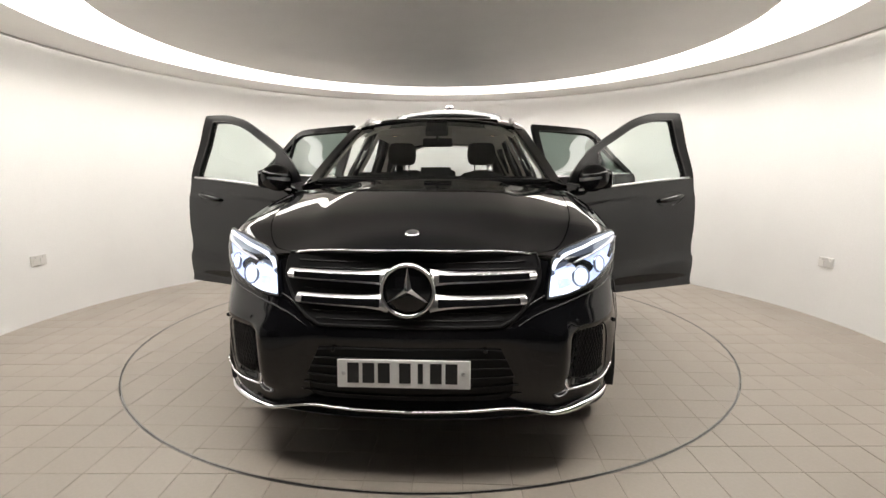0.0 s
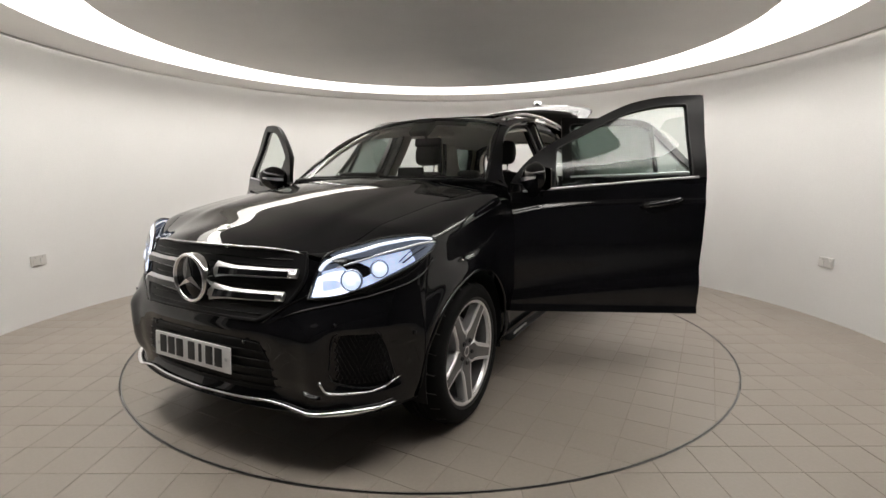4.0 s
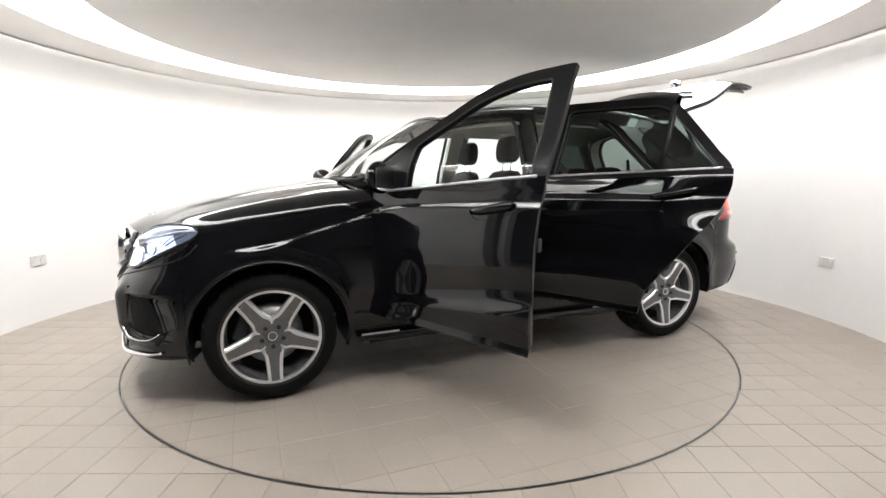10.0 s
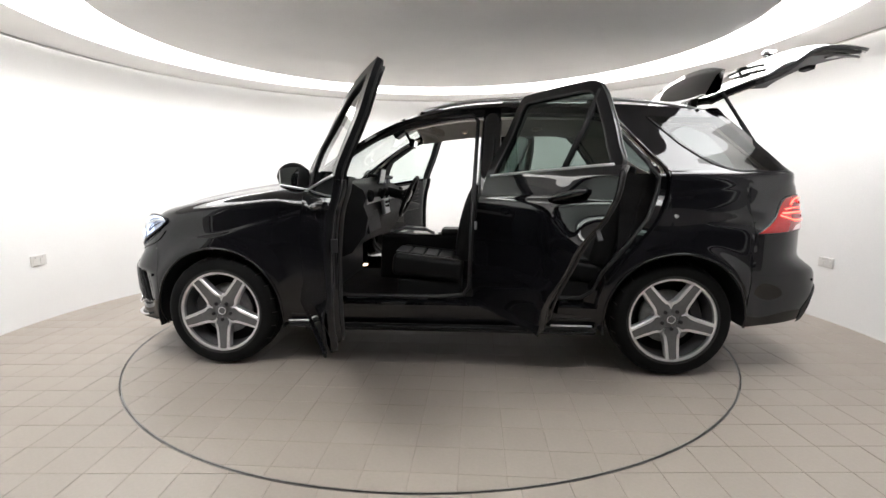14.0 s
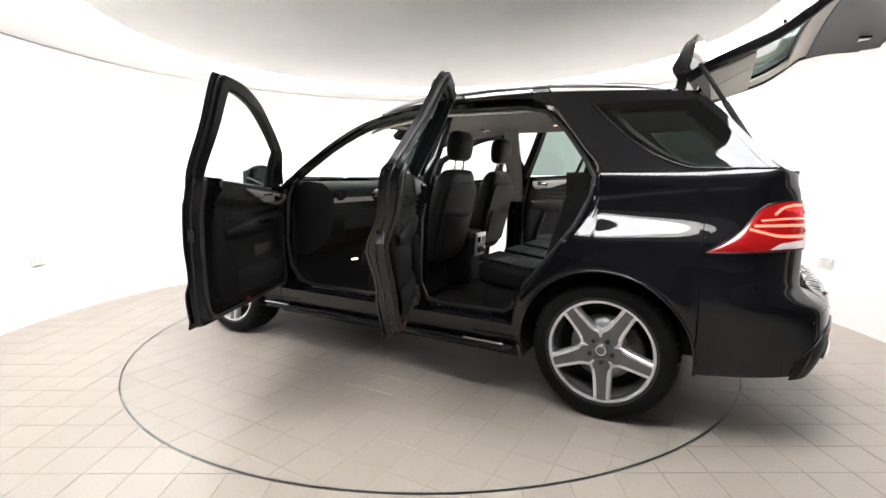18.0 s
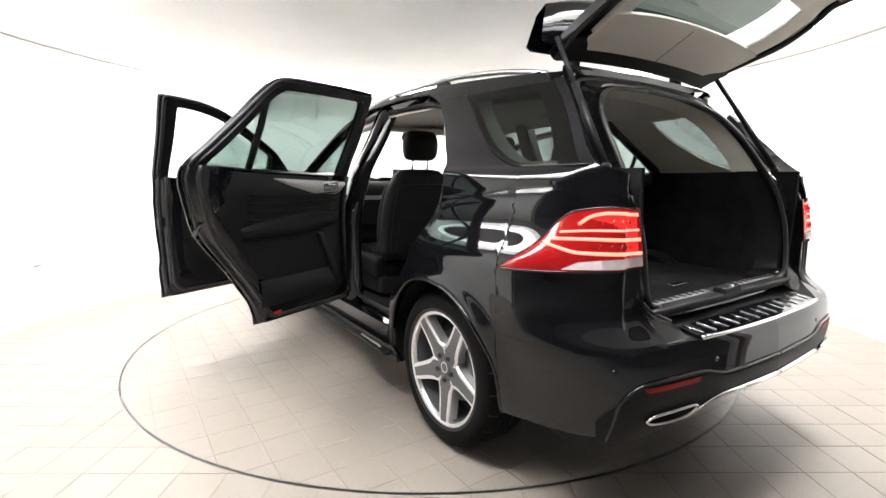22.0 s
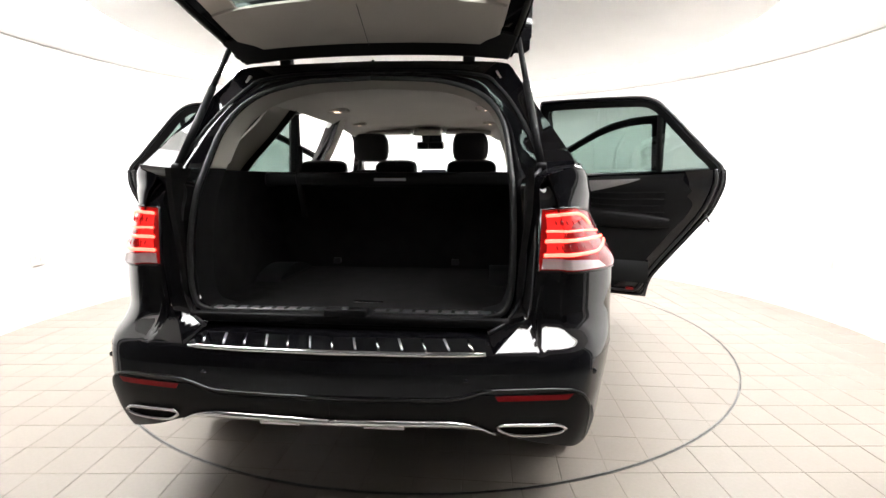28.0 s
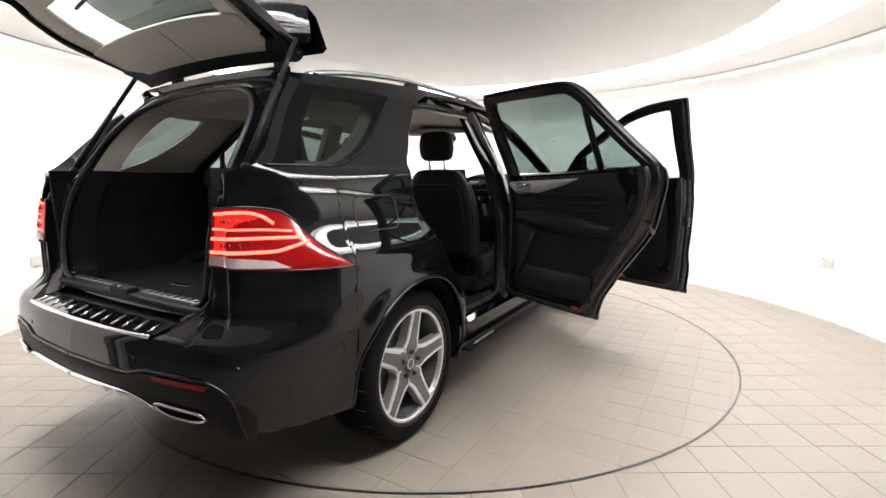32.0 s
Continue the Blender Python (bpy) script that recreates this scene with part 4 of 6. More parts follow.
        for nm, k in (("arch_panel", 0), ("pillar_panel", 2), ("roof_corner", 3), ("tail_strip", 4)):
            patch(nm, panels[k], PAINT, quarter, "", (0, side, 0), .005)
        q = LS(radians(-14), radians(185), 40)
        tube("arch_lip", mirror([body(-WHEEL_X + (ARCH_R + .004) * math.cos(a), HUB_Z + (ARCH_R + .004) * math.sin(a)) for a in q], side), .008, PAINT, quarter, "", 6)
        lv = [[(-WHEEL_X + (ARCH_R + .005) * math.cos(a), side * .94, HUB_Z + (ARCH_R + .005) * math.sin(a)), (-WHEEL_X + (ARCH_R + .01) * math.cos(a), side * .5, HUB_Z + (ARCH_R + .01) * math.sin(a))] for a in q]
        patch("wheel_arch_liner", lv, SATIN_BLACK, car, "", (0, 0, -1), .004)
        iw = [[(-WHEEL_X + (ARCH_R + .01) * math.cos(a), side * .505, max(.3, HUB_Z + (ARCH_R + .01) * math.sin(a))), (-WHEEL_X + (ARCH_R + .01) * math.cos(a), side * .505, .28)] for a in q]
        patch("arch_inner_wall", iw, SATIN_BLACK, car, "", (0, side, 0), .004)
        # quarter glass
        zz = LS(1.292, 1.638, 14)
        s0, s1 = s_of_x(win_front(zz)) + .004, s_rear(zz) - .052
        ss = s0[:, None] + (s1 - s0)[:, None] * LS(0, 1, 16)[None, :]
        qg = patch("quarter_window", mirror(skin(ss, zz[:, None] + 0 * ss, .002), side), DARK_GLASS, car, "dark privacy glass quarter window", (0, side, 0))
        qg.visible_shadow = False
        # frit: black border behind the glass edge
        g = [skin(s_of_x(win_front(zz)) + .004 + k, zz, -.004) for k in (0, .035)]
        patch("window_border", mirror(np.stack(g, 1), side), GLOSS_BLACK, qg, "", (0, side, 0), .002)
        g = [skin(s_rear(zz) - k, zz, -.004) for k in (.15, .05)]
        patch("window_border", mirror(np.stack(g, 1), side), GLOSS_BLACK, qg, "", (0, side, 0), .002)
        zb = LS(1.595, 1.638, 4)
        ss = (s_of_x(win_front(zb)))[:, None] + (s_rear(zb) - .05 - s_of_x(win_front(zb)))[:, None] * LS(0, 1, 12)[None, :]
        patch("window_border", mirror(skin(ss, zb[:, None] + 0 * ss, -.004), side), GLOSS_BLACK, qg, "", (0, side, 0), .002)
        tr = [(float(s_of_x(a)), b) for a, b in zip(WX[::-1], WZ[::-1])] + [(4.95, 1.286), (5.14, 1.286)]
        tube("window_trim", on_skin(curve(tr, 40), side, .003), .005, GLOSS_BLACK, qg, "", 6)
    return ZR


ZR = shell()


def rear_end():
    s0 = float(s_of_x(-1.886))
    rb = None
    for side in (1, -1):
        b = sheet("rear_bumper" if side == 1 else "bumper_half", s0, S_END, lambda s: pchip([4.8, 5.2, 5.5, 5.7, 6.2], [.33, .36, .40, .455, .465], s), lambda s: pchip([4.8, 5.3, 5.5, 5.62, 6.2], [.662, .662, .672, .69, .69], s), 50, 16, PAINT, car if side == 1 else rb, side, d=.001, solid=.006)
        rb = rb or b
        # upper ledge up to the boot sill
        sq = LS(5.63, S_END, 26)
        out = skin(sq, np.full(26, .69), .001)
        mid = skin(sq, np.full(26, .705), -.05)
        inn = mid.copy()
        inn[:, 0] = np.maximum(mid[:, 0] + .10, -2.27)
        inn[:, 2] = .722
        low = inn.copy()
        low[:, 0] += .02
        low[:, 2] = .765
        patch("bumper_ledge", mirror(np.stack([out, mid, inn, low], 1), side), PAINT, rb, "", (-.5, 0, 1), .004)
        # diffuser: dark lower part with a chrome line
        lo = [(5.25, .345), (5.35, .355), (5.5, .39), (5.65, .445), (5.75, .466), (S_END, .47)]
        up = [(5.25, .44), (5.30, .50), (5.375, .56), (5.45, .572), (5.68, .572), (5.8, .548), (S_END, .546)]
        ruled("diffuser", lo, up, 40, 10, SATIN_BLACK, rb, side, .006, "dark diffuser", .004)
        tube("diffuser_crease", on_skin(curve([(5.28, .36), (5.30, .43), (5.315, .50), (5.365, .56), (5.42, .58), (5.52, .587), (5.66, .586), (5.79, .56), (S_END, .557)], 60), side, .004), .006, PAINT, rb, "", 6)
        lipc = curve([(5.645, .438), (5.69, .462), (5.745, .476), (5.81, .482), (S_END, .477)], 24)
        tube("chrome_lip", on_skin(lipc, side, .012), np.concatenate([LS(.004, .013, 10), np.full(14, .012)]), CHROME, rb, "chrome diffuser lip", 8)
        block("skid_plate", (-2.438, side * .17, .462), (.03, .13, .016), SATIN_METAL, rb, "", .004)
        # under side
        un = np.stack([skin(LS(4.9, S_END, 30), np.full(30, .46), -.04), skin(LS(4.9, S_END, 30), np.full(30, .462), -.2), skin(LS(4.9, S_END, 30), np.full(30, .465), -.6)], 1)
        patch("under_tray", mirror(un, side), SATIN_BLACK, rb, "", (0, 0, -1), .004)
        # reflector
        ruled("reflector", [(5.425, .551), (5.52, .553), (5.64, .554)], [(5.405, .567), (5.52, .57), (5.65, .572)], 12, 4, REFLECTOR, rb, side, .008, "red reflector strip", .004)
        # exhaust tip: chrome frame round a mouth with its inner shade painted on
        ex = [(5.425, .452), (5.445, .438), (5.52, .432), (5.585, .436), (5.625, .452), (5.642, .469), (5.62, .475), (5.53, .472), (5.455, .467)]
        p = on_skin(curve(ex + ex[:1], 36)[:-1], side, .016)
        tip = tube("exhaust_tip", p, .0058, CHROME, rb, "chrome exhaust finisher", 8, closed=True)
        cp = p.mean(0)
        deep = p * .86 + cp * .14
        deep[:, 0] += .05
        deep2 = p * .8 + cp * .2
        deep2[:, 0] += .18
        k = len(p)
        vv = list(p) + list(deep) + list(deep2)
        ff = [(i, (i + 1) % k, k + (i + 1) % k, k + i) for i in range(k)] + [(k + i, k + (i + 1) % k, 2 * k + (i + 1) % k, 2 * k + i) for i in range(k)] + [tuple(range(2 * k, 3 * k))]
        mesh("tailpipe", vv, ff, DARK_METAL, tip, "dark pipe mouth")
        # flat face before the diffuser, its dark colour painting the pipe's depth
        face = on_skin(curve(ex + ex[:1], 36)[:-1], side, .012)
        mesh("mouth", list(face), [tuple(range(k))], PIPE_SHADE, tip)
        for ss, zz in ((5.30, .62), (5.74, .615)):
            q = skin(np.array([ss]), np.array([zz]), .001)[0] * np.array([1, side, 1])
            lathe("parking_sensor", [(0, -.002), (.008, -.002), (.0095, 0), (.0095, .004)], GLOSS_BLACK, rb, "", 12, "x", q)
    # ribbed sill guard
    def guard(y, d):
        p = skin(s_of_yr(np.abs(y)), .692 + 0 * y, .001)
        p[..., 1] *= np.where(y < 0, -1, 1)
        return p + np.array([d, 0, .004 + d * .23])
    yy = LS(-.49, .49, 30)
    gp = patch("sill_guard", np.stack([guard(yy, .0), guard(yy, .09)], 1), GLOSS_BLACK, rb, "ribbed load sill guard with chrome edge", (0, 0, 1), .004)
    tube("guard_edge", [guard(np.array(a), -.004) for a in LS(-.49, .49, 30)], .0085, CHROME, gp, "polished steel edge", 6)
    for k in range(13):
        a = -.45 + .075 * k
        q0, q1 = guard(np.array(a), .018), guard(np.array(a), .08)
        tube("rib", [q0 + np.array([0, 0, .002]), q1 + np.array([0, .022, .002])], .0042, SATIN_METAL if k % 2 else CHROME, gp, "", 6, flat=.6)

    # tail lights
    low = [(4.86, .914), (5.09, .924), (5.26, .931), (5.49, .938)]
    high = [(4.875, .922), (4.985, 1.0), (5.115, 1.128), (5.24, 1.142), (5.472, 1.137)]
    for side in (1, -1):
        t = ruled("tail_light", low, high, 40, 16, TAIL_RED, car, side, .006, "lit red LED tail light", .006, bulge=.01)
        a, b = curve(low, 40), curve(high, 40)
        ruled("glow_panel", [(5.12, 1.0), (5.22, .984), (5.46, .983)], [(5.15, 1.085), (5.22, 1.118), (5.455, 1.112)], 20, 8, TAIL_GLOW, t, side, .011, "glowing red lamp chamber", .003, bulge=.003)
        ruled("clear_strip", [(5.11, .936), (5.26, .94), (5.48, .946)], [(5.16, .962), (5.26, .972), (5.475, .98)], 14, 5, TAIL_CLEAR, t, side, .015, "clear reversing strip", .003)
        for pts, w in (([(5.14, 1.085), (5.18, 1.112), (5.24, 1.124), (5.455, 1.118)], .0055), ([(5.08, 1.058), (5.2, 1.066), (5.46, 1.068)], .004),
                       ([(5.05, 1.035), (5.2, 1.037), (5.465, 1.036)], .006), ([(5.03, 1.022), (5.08, 1.008), (5.16, .992), (5.47, .99)], .006)):
            tube("light_bar", on_skin(curve(pts, 22), side, .014), w, TAIL_LED, t, "glowing red light bar", 6)
        for k in range(6):
            for zz in (1.095, 1.014):
                ss = 5.22 + .038 * k
                tube("led_cell", on_skin([(ss, zz - .007), (ss + .006, zz + .007)], side, .0125), .005, TAIL_RED, t, "", 5, flat=.5)
        tube("lamp_seal", on_skin(np.array(a.tolist() + b[::-1].tolist()), side, .004), .005, GLOSS_BLACK, t, "", 6, closed=True)
    # fuel flap on the driver's side
    loop = [(4.55, 1.03), (4.74, 1.03), (4.775, 1.06), (4.775, 1.14), (4.74, 1.168), (4.55, 1.168), (4.52, 1.14), (4.52, 1.06)]
    tube("fuel_flap_seam", on_skin(curve(loop + loop[:1], 60)[:-1], -1, .0), .003, GAP_DARK, car, "thin seam of the fuel flap", 5, closed=True)
    return rb


rear_bumper = rear_end()


def wheel(x, side, phase):
    """Tyre, five-spoke alloy rim, hub, brake. Local: axle along y, outer face at +y."""
    w = empty("wheel", car)
    w.matrix_basis = pose(x, side * .815, HUB_Z, 0, 0, 0 if side == 1 else 180)
    R = TYRE_R
    prof = [(.255, .115), (.285, .13), (.315, .134), (.34, .125), (.355, .108), (R - .004, .085), (R, .06), (R, .035), (R - .008, .034), (R - .008, .028), (R, .027), (R, .004), (R - .008, .003), (R - .008, -.003), (R, -.004),
            (R, -.027), (R - .008, -.028), (R - .008, -.034), (R, -.035), (R, -.06), (R - .004, -.085), (.355, -.108), (.34, -.125), (.315, -.134), (.285, -.13), (.255, -.115)]
    ty = lathe("tyre", prof, RUBBER, w, "black road tyre", 72)
    for k in range(48):
        a = 2 * math.pi * k / 48
        for sgn in (1, -1):
            tube("tread_block", [(math.cos(a) * .352, sgn * .112, math.sin(a) * .352), (math.cos(a + .02) * (R + .0005), sgn * .072, math.sin(a + .02) * (R + .0005))], .0035, SEAL, ty, "", 4) if k % 2 == 0 else None
    lathe("tyre_bead", [(.268, .125), (.276, .131), (.284, .129)], SEAL, ty, "", 48)
    rim = lathe("rim", [(.252, .118), (.262, .124), (.270, .122), (.274, .114), (.268, .105), (.262, .09), (.25, .05), (.245, -.05), (.255, -.11)], ALLOY, w, "polished alloy rim", 72)
    lathe("rim_barrel", [(.248, .10), (.243, .05), (.239, -.02)], ALLOY_GREY, rim, "", 48)
    lathe("rim_inside", [(.241, -.015), (.238, -.05), (.0, -.06)], DARK_METAL, rim, "", 48)
    for k in range(5):
        a0 = radians(phase + 72 * k)
        def pt(r, h, y):
            return (r * math.cos(a0) - h * math.sin(a0), y, r * math.sin(a0) + h * math.cos(a0))
        secs = [(.045, .033, .094), (.072, .052, .098), (.088, .062, .100), (.105, .053, .103), (.13, .048, .106), (.18, .044, .111), (.235, .041, .117), (.264, .044, .119)]
        rows = []
        for r, h, y in secs:
            rows.append([pt(r, -h, y - .05), pt(r, -h, y - .006), pt(r, -h + .006, y), pt(r, h - .006, y), pt(r, h, y - .006), pt(r, h, y - .05)])
        sp = patch("spoke", rows, ALLOY, rim, "machined silver spoke with grey inlay", (0, 1, 0), 0, bevel=0)
        sp.data.shade_flat()
        inl = [[pt(r, -h * f, y + .0012), pt(r, h * f, y + .0012)] for (r, h, y), f in zip(secs, (.9, .84, .7, .62, .58, .56, .54, .5))]
        patch("spoke_inlay", inl, ALLOY_GREY, rim, "", (0, 1, 0), .001)
        a1 = a0
        lathe("wheel_bolt", [(0, .006), (.006, .006), (.0065, .009), (.011, .009), (.012, .0)], DARK_METAL, rim, "", 8, "y", (0.06 * math.cos(a1), .1, 0.06 * math.sin(a1)))
    lathe("hub", [(0, .098), (.03, .098), (.034, .094), (.066, .094), (.075, .088), (.078, .05)], ALLOY_GREY, rim, "", 40)
    cap = lathe("hub_cap", [(0, .101), (.027, .101), (.031, .099), (.034, .094)], ALLOY_GREY, rim, "flat grey hub cap with a ring", 28)
    lathe("cap_ring", [(.021, .1005), (.0225, .103), (.025, .103), (.0265, .1005)], ALLOY, cap, "", 28)
    lathe("brake_disc", [(.07, .03), (.17, .03), (.172, .02), (.172, .0), (.07, 0)], DISC, w, "steel brake disc", 48)
    a = radians(20 if x > 0 else 160)
    a = a if side == 1 else math.pi - a
    block("brake_caliper", (0, 0, 0), (.07, .07, .16), DARK_METAL, w, "", .015, m=pose(.165 * math.cos(a), .03, .165 * math.sin(a), 0, -math.degrees(a), 0))
    return w


for wx, sd, ph in ((WHEEL_X, 1, -91), (-WHEEL_X, 1, -94), (WHEEL_X, -1, -100), (-WHEEL_X, -1, -118)):
    wheel(wx, sd, ph)
# ---- doors, built shut and swung open on their hinges ----
car_skin = skin
door_lean = [1.0]


def skin(s, z, d=0.0):
    """The doors' own skin: its window part stands a little steeper."""
    p = car_skin(s, z, d)
    p[..., 1] += door_lean[0] * .11 * np.clip(p[..., 2] - 1.2, 0, 1) + .05 * ease(-.3, .5, p[..., 0]) * ease(1.15, 1.28, p[..., 2])
    return p


def body(x, z, d=0.0):
    return skin(s_of_x(x), z, d)


def swing(ob, hx, hy, side, degrees):
    ob.matrix_basis = pose(hx, side * hy, 0) @ pose(0, 0, 0, 0, 0, -side * degrees) @ pose(-hx, -side * hy, 0)


def pull(door, x, z, side, tilt=0.0):
    """A bowed pull handle over a deep oval cup."""
    n = 32
    def around(a):
        c, s = math.cos(a), math.sin(a)
        return x + .117 * math.copysign(abs(c) ** .8, c), z + .047 * math.copysign(abs(s) ** .9, s) + tilt * .117 * c
    loop = [around(a) for a in LS(0, 2 * math.pi, n + 1)[:-1]]
    rings = []
    for k, d in ((1.0, .0015), (.94, -.002), (.82, -.018), (.55, -.030)):
        rings += [body(x + (a - x) * k, z + (b - z) * k, d) for a, b in loop]
    ff = [(k * n + i, k * n + (i + 1) % n, (k + 1) * n + (i + 1) % n, (k + 1) * n + i) for k in range(3) for i in range(n)] + [tuple(range(3 * n, 4 * n))]
    mesh("handle_cup", list(mirror(rings, side)), ff, PAINT, door, "", True, (0, side, 0))
    arc = [body(x + t * .118, z + .006 + tilt * t * .118, .004 + .030 * (1 - t * t) ** .5) for t in LS(-1, 1, 16)]
    tube("door_handle", mirror(arc, side), [.010, .013] + [.0155] * 12 + [.013, .010], PAINT, door, "black bowed door handle", 10, flat=1.15)


def low_line(x):
    """Height of the crease low on the doors."""
    return np.minimum(.669 - .12 * x, .74)


def door_skin(name, fx, rx, side, label, n=40):
    v = LS(0, 1, 74)[None, :]
    u = LS(0, 1, n)[:, None]
    z0 = .45 + (1.26 - .45) * v
    x = fx(z0) + (rx(z0) - fx(z0)) * u
    z = .45 + (belt(x) - .45) * v
    # the panel swells out below a crease and is hollow above it
    zl = low_line(x)
    d = .018 * (.35 + .65 * ease(-.45, -.2, x)) * (1 - ease(zl - .06, zl + .012, z)) - .010 * np.exp(-((z - zl - .05) / .10) ** 2) + .010 * ease(.50, .45, z)
    p = skin(s_of_x(x), z, d)
    ob = patch(name, mirror(p, side), PAINT, car, label, (0, side, 0), .010)
    door_shell(ob, fx, rx, side)
    return ob


def door_shell(door, fx, rx, side):
    """The inner pressing: stepped and rounded inwards from the skin's edge, with its rubber seal."""
    wide, tall = float(fx(np.array(.9)) - rx(np.array(.9))), .80
    def path(i, r, d):
        q = [(i, tall - (tall - i - r) * k) for k in LS(0, 1, 16)]
        q += [(i + r - r * math.cos(a), i + r - r * math.sin(a)) for a in LS(.15, math.pi / 2 - .15, 8)]
        q += [(i + r + (wide - 2 * i - 2 * r) * k, i) for k in LS(0, 1, 16)]
        q += [(wide - i - r + r * math.sin(a), i + r - r * math.cos(a)) for a in LS(.15, math.pi / 2 - .15, 8)]
        q += [(wide - i, i + r + (tall - i - r) * k) for k in LS(0, 1, 16)]
        q = np.array(q)
        u, z = q[:, 0] / wide, .45 + q[:, 1]
        x = fx(z) + (rx(z) - fx(z)) * u
        z = .45 + q[:, 1] * (belt(x) - .45) / tall
        return mirror(skin(s_of_x(x), z, d), side)
    rows = [path(*q) for q in ((.008, .02, -.008), (.010, .03, -.030), (.012, .035, -.034), (.028, .05, -.037), (.032, .055, -.042), (.036, .06, -.064), (.042, .07, -.070), (.068, .11, -.079), (.072, .115, -.083), (.20, .14, -.083))]
    patch("door_shell", np.stack(rows, 1), PAINT, door, "black inner door pressing", (0, -side, 0))
    tube("door_weather_strip", path(.046, .08, -.078), .0095, SEAL, door, "black rubber weather strip", 8)
    tube("skin_seal", path(.016, .04, -.036), .005, SEAL, door, "", 6)


def frame_band(door, outer, inner, side):
    a, b = curve(outer, 60), curve(inner, 60)
    def band(k0, k1, d, deep, name):
        q = LS(k0, k1, 5)[None, :, None]
        g = a[:, None] + (b - a)[:, None] * q
        return patch(name, mirror(body(g[..., 0], g[..., 1], d), side), FRAME_BLACK, door, "", (0, side, 0), deep)
    band(0, 1, -.002, .024, "window_frame")
    band(.30, .97, -.026, .030, "frame_inner")
    tube("frame_seal", mirror(body(b[:, 0], b[:, 1], -.006), side), .006, SEAL, door, "", 5)
    c = a + (b - a) * .22
    tube("frame_seal", mirror(body(c[:, 0], c[:, 1], -.034), side), .008, SEAL, door, "", 6)


def card(door, x0, x1, side, rear):
    """Inside of a door: padded panel, armrest, trim, pull, pocket, marker lamp."""
    v = LS(0, 1, 16)[None, :]
    u = LS(0, 1, 24)[:, None]
    z = .52 + (1.235 - .52) * v
    a, b = x0(z), x1(z)
    x = a + (b - a) * u
    zz = z + (belt(x) - 1.25) * v
    d = -.070 - .030 * np.sin(np.pi * np.clip(u * 1.02, 0, 1)) ** .25 * np.sin(np.pi * np.clip(v * .97 + .03, 0, 1)) ** .3
    c = patch("door_card", mirror(skin(s_of_x(x), zz, d), side), LEATHER, door, "black padded door lining", (0, -side, 0), .01)
    f0, f1 = float(x0(np.array(1.0))), float(x1(np.array(1.0)))
    def at(t, z, d): return mirror(skin(s_of_x(f0 + (f1 - f0) * t), z, d), side)
    rise = .03 if rear else 0.0
    pad = []
    for q in LS(.07, .86, 20):
        half, out = .062 * math.sin(math.pi * (.12 + .8 * (q - .07) / .79)) ** .6, .040 * math.sin(math.pi * (.10 + .82 * (q - .07) / .79)) ** .5
        mid = .925 + rise + .05 * (1 - q)
        pad.append([at(q, mid + half * math.cos(w), -.090 - out * math.sin(w) ** .8 if math.sin(w) > 0 else -.090) for w in LS(0, math.pi, 11)])
    patch("armrest", pad, LEATHER, c, "padded armrest", (0, -side, 0))
    for k in range(5):
        tube("stitched_crease", [at(q, 1.015 + rise + .030 * k - .012 * q * (4 - k) - .035 * math.sin(math.pi * q) * (1 - k * .15), -.1005) for q in LS(.10, .82, 14)], .0035, LEATHER, c, "", 5)
    # moulded pocket along the foot of the lining
    scoop = []
    for q in LS(.10, .74, 14):
        out = .036 * math.sin(math.pi * (.08 + .84 * (q - .10) / .64)) ** .5
        scoop.append([at(q, .56 + .145 * w, -.088 - out * math.sin(math.pi * (.06 + .86 * w)) ** .6) for w in LS(0, 1, 9)])
    patch("door_pocket", scoop, SATIN_BLACK, c, "moulded black door pocket", (0, -side, 0))
    # silver spear below the window, broad by the hinge, with the handle in it
    spear = []
    for t in LS(.04, .66, 18):
        xx = f0 + (f1 - f0) * t
        top, hh = float(belt(xx)) - .036, .074 * min(1.0, (.67 - t) / .36) ** .75 * min(1.0, .35 + (t - .04) * 12)
        spear.append([at(t, top - hh * q, -.099 - .006 * math.sin(math.pi * q)) for q in LS(0, 1, 5)])
    patch("trim_strip", spear, WOOD_TRIM, c, "silver grey trim spear", (0, -side, 0), .006)
    zb = float(belt(f0 + (f1 - f0) * .18)) - .064
    block("handle_recess", tuple(at(.18, zb, -.106)), (.125, .006, .036), GLOSS_BLACK, c, "", .010, (0, -5, 0))
    tube("inner_handle", [at(t, zb + .004 + .006 * (t - .18) / .05, -.112 - .012 * math.sin(math.pi * (t - .13) / .09)) for t in LS(.13, .22, 8)], LS(.007, .0105, 8), CHROME, c, "chrome inner door handle", 8, flat=.7)
    if not rear:
        for k in range(4):
            block("seat_switch", tuple(at(.30 + .035 * k, float(belt(f0 + (f1 - f0) * .33)) - .052, -.107)), (.018, .006, .012), GLOSS_BLACK, c, "", .002)
        lathe("speaker", [(0, .0), (.075, .0), (.082, .006), (.088, .0)], SATIN_BLACK, c, "", 28, "y", tuple(at(.16, .70, -.107)))
        block("open_pocket", tuple(at(.40, .80, -.102)), (.22, .02, .07), GAP_DARK, c, "", .012, (0, -5, 0))
    if rear:
        gr = [at(t, z, -.115) for t, z in ((.10, .62), (.16, .75), (.26, .92))]
        tube("grab_bar", gr, .022, SATIN_BLACK, c, "dark grab bar", 8, flat=.6)
    else:
        block("switch_panel", tuple(at(.42, .975, -.135)), (.16, .04, .02), GLOSS_BLACK, c, "", .006)
    block("marker_lamp", tuple(at(.62, .515, -.086)), (.05, .006, .016), RED_LAMP, c, "red door marker", .003)


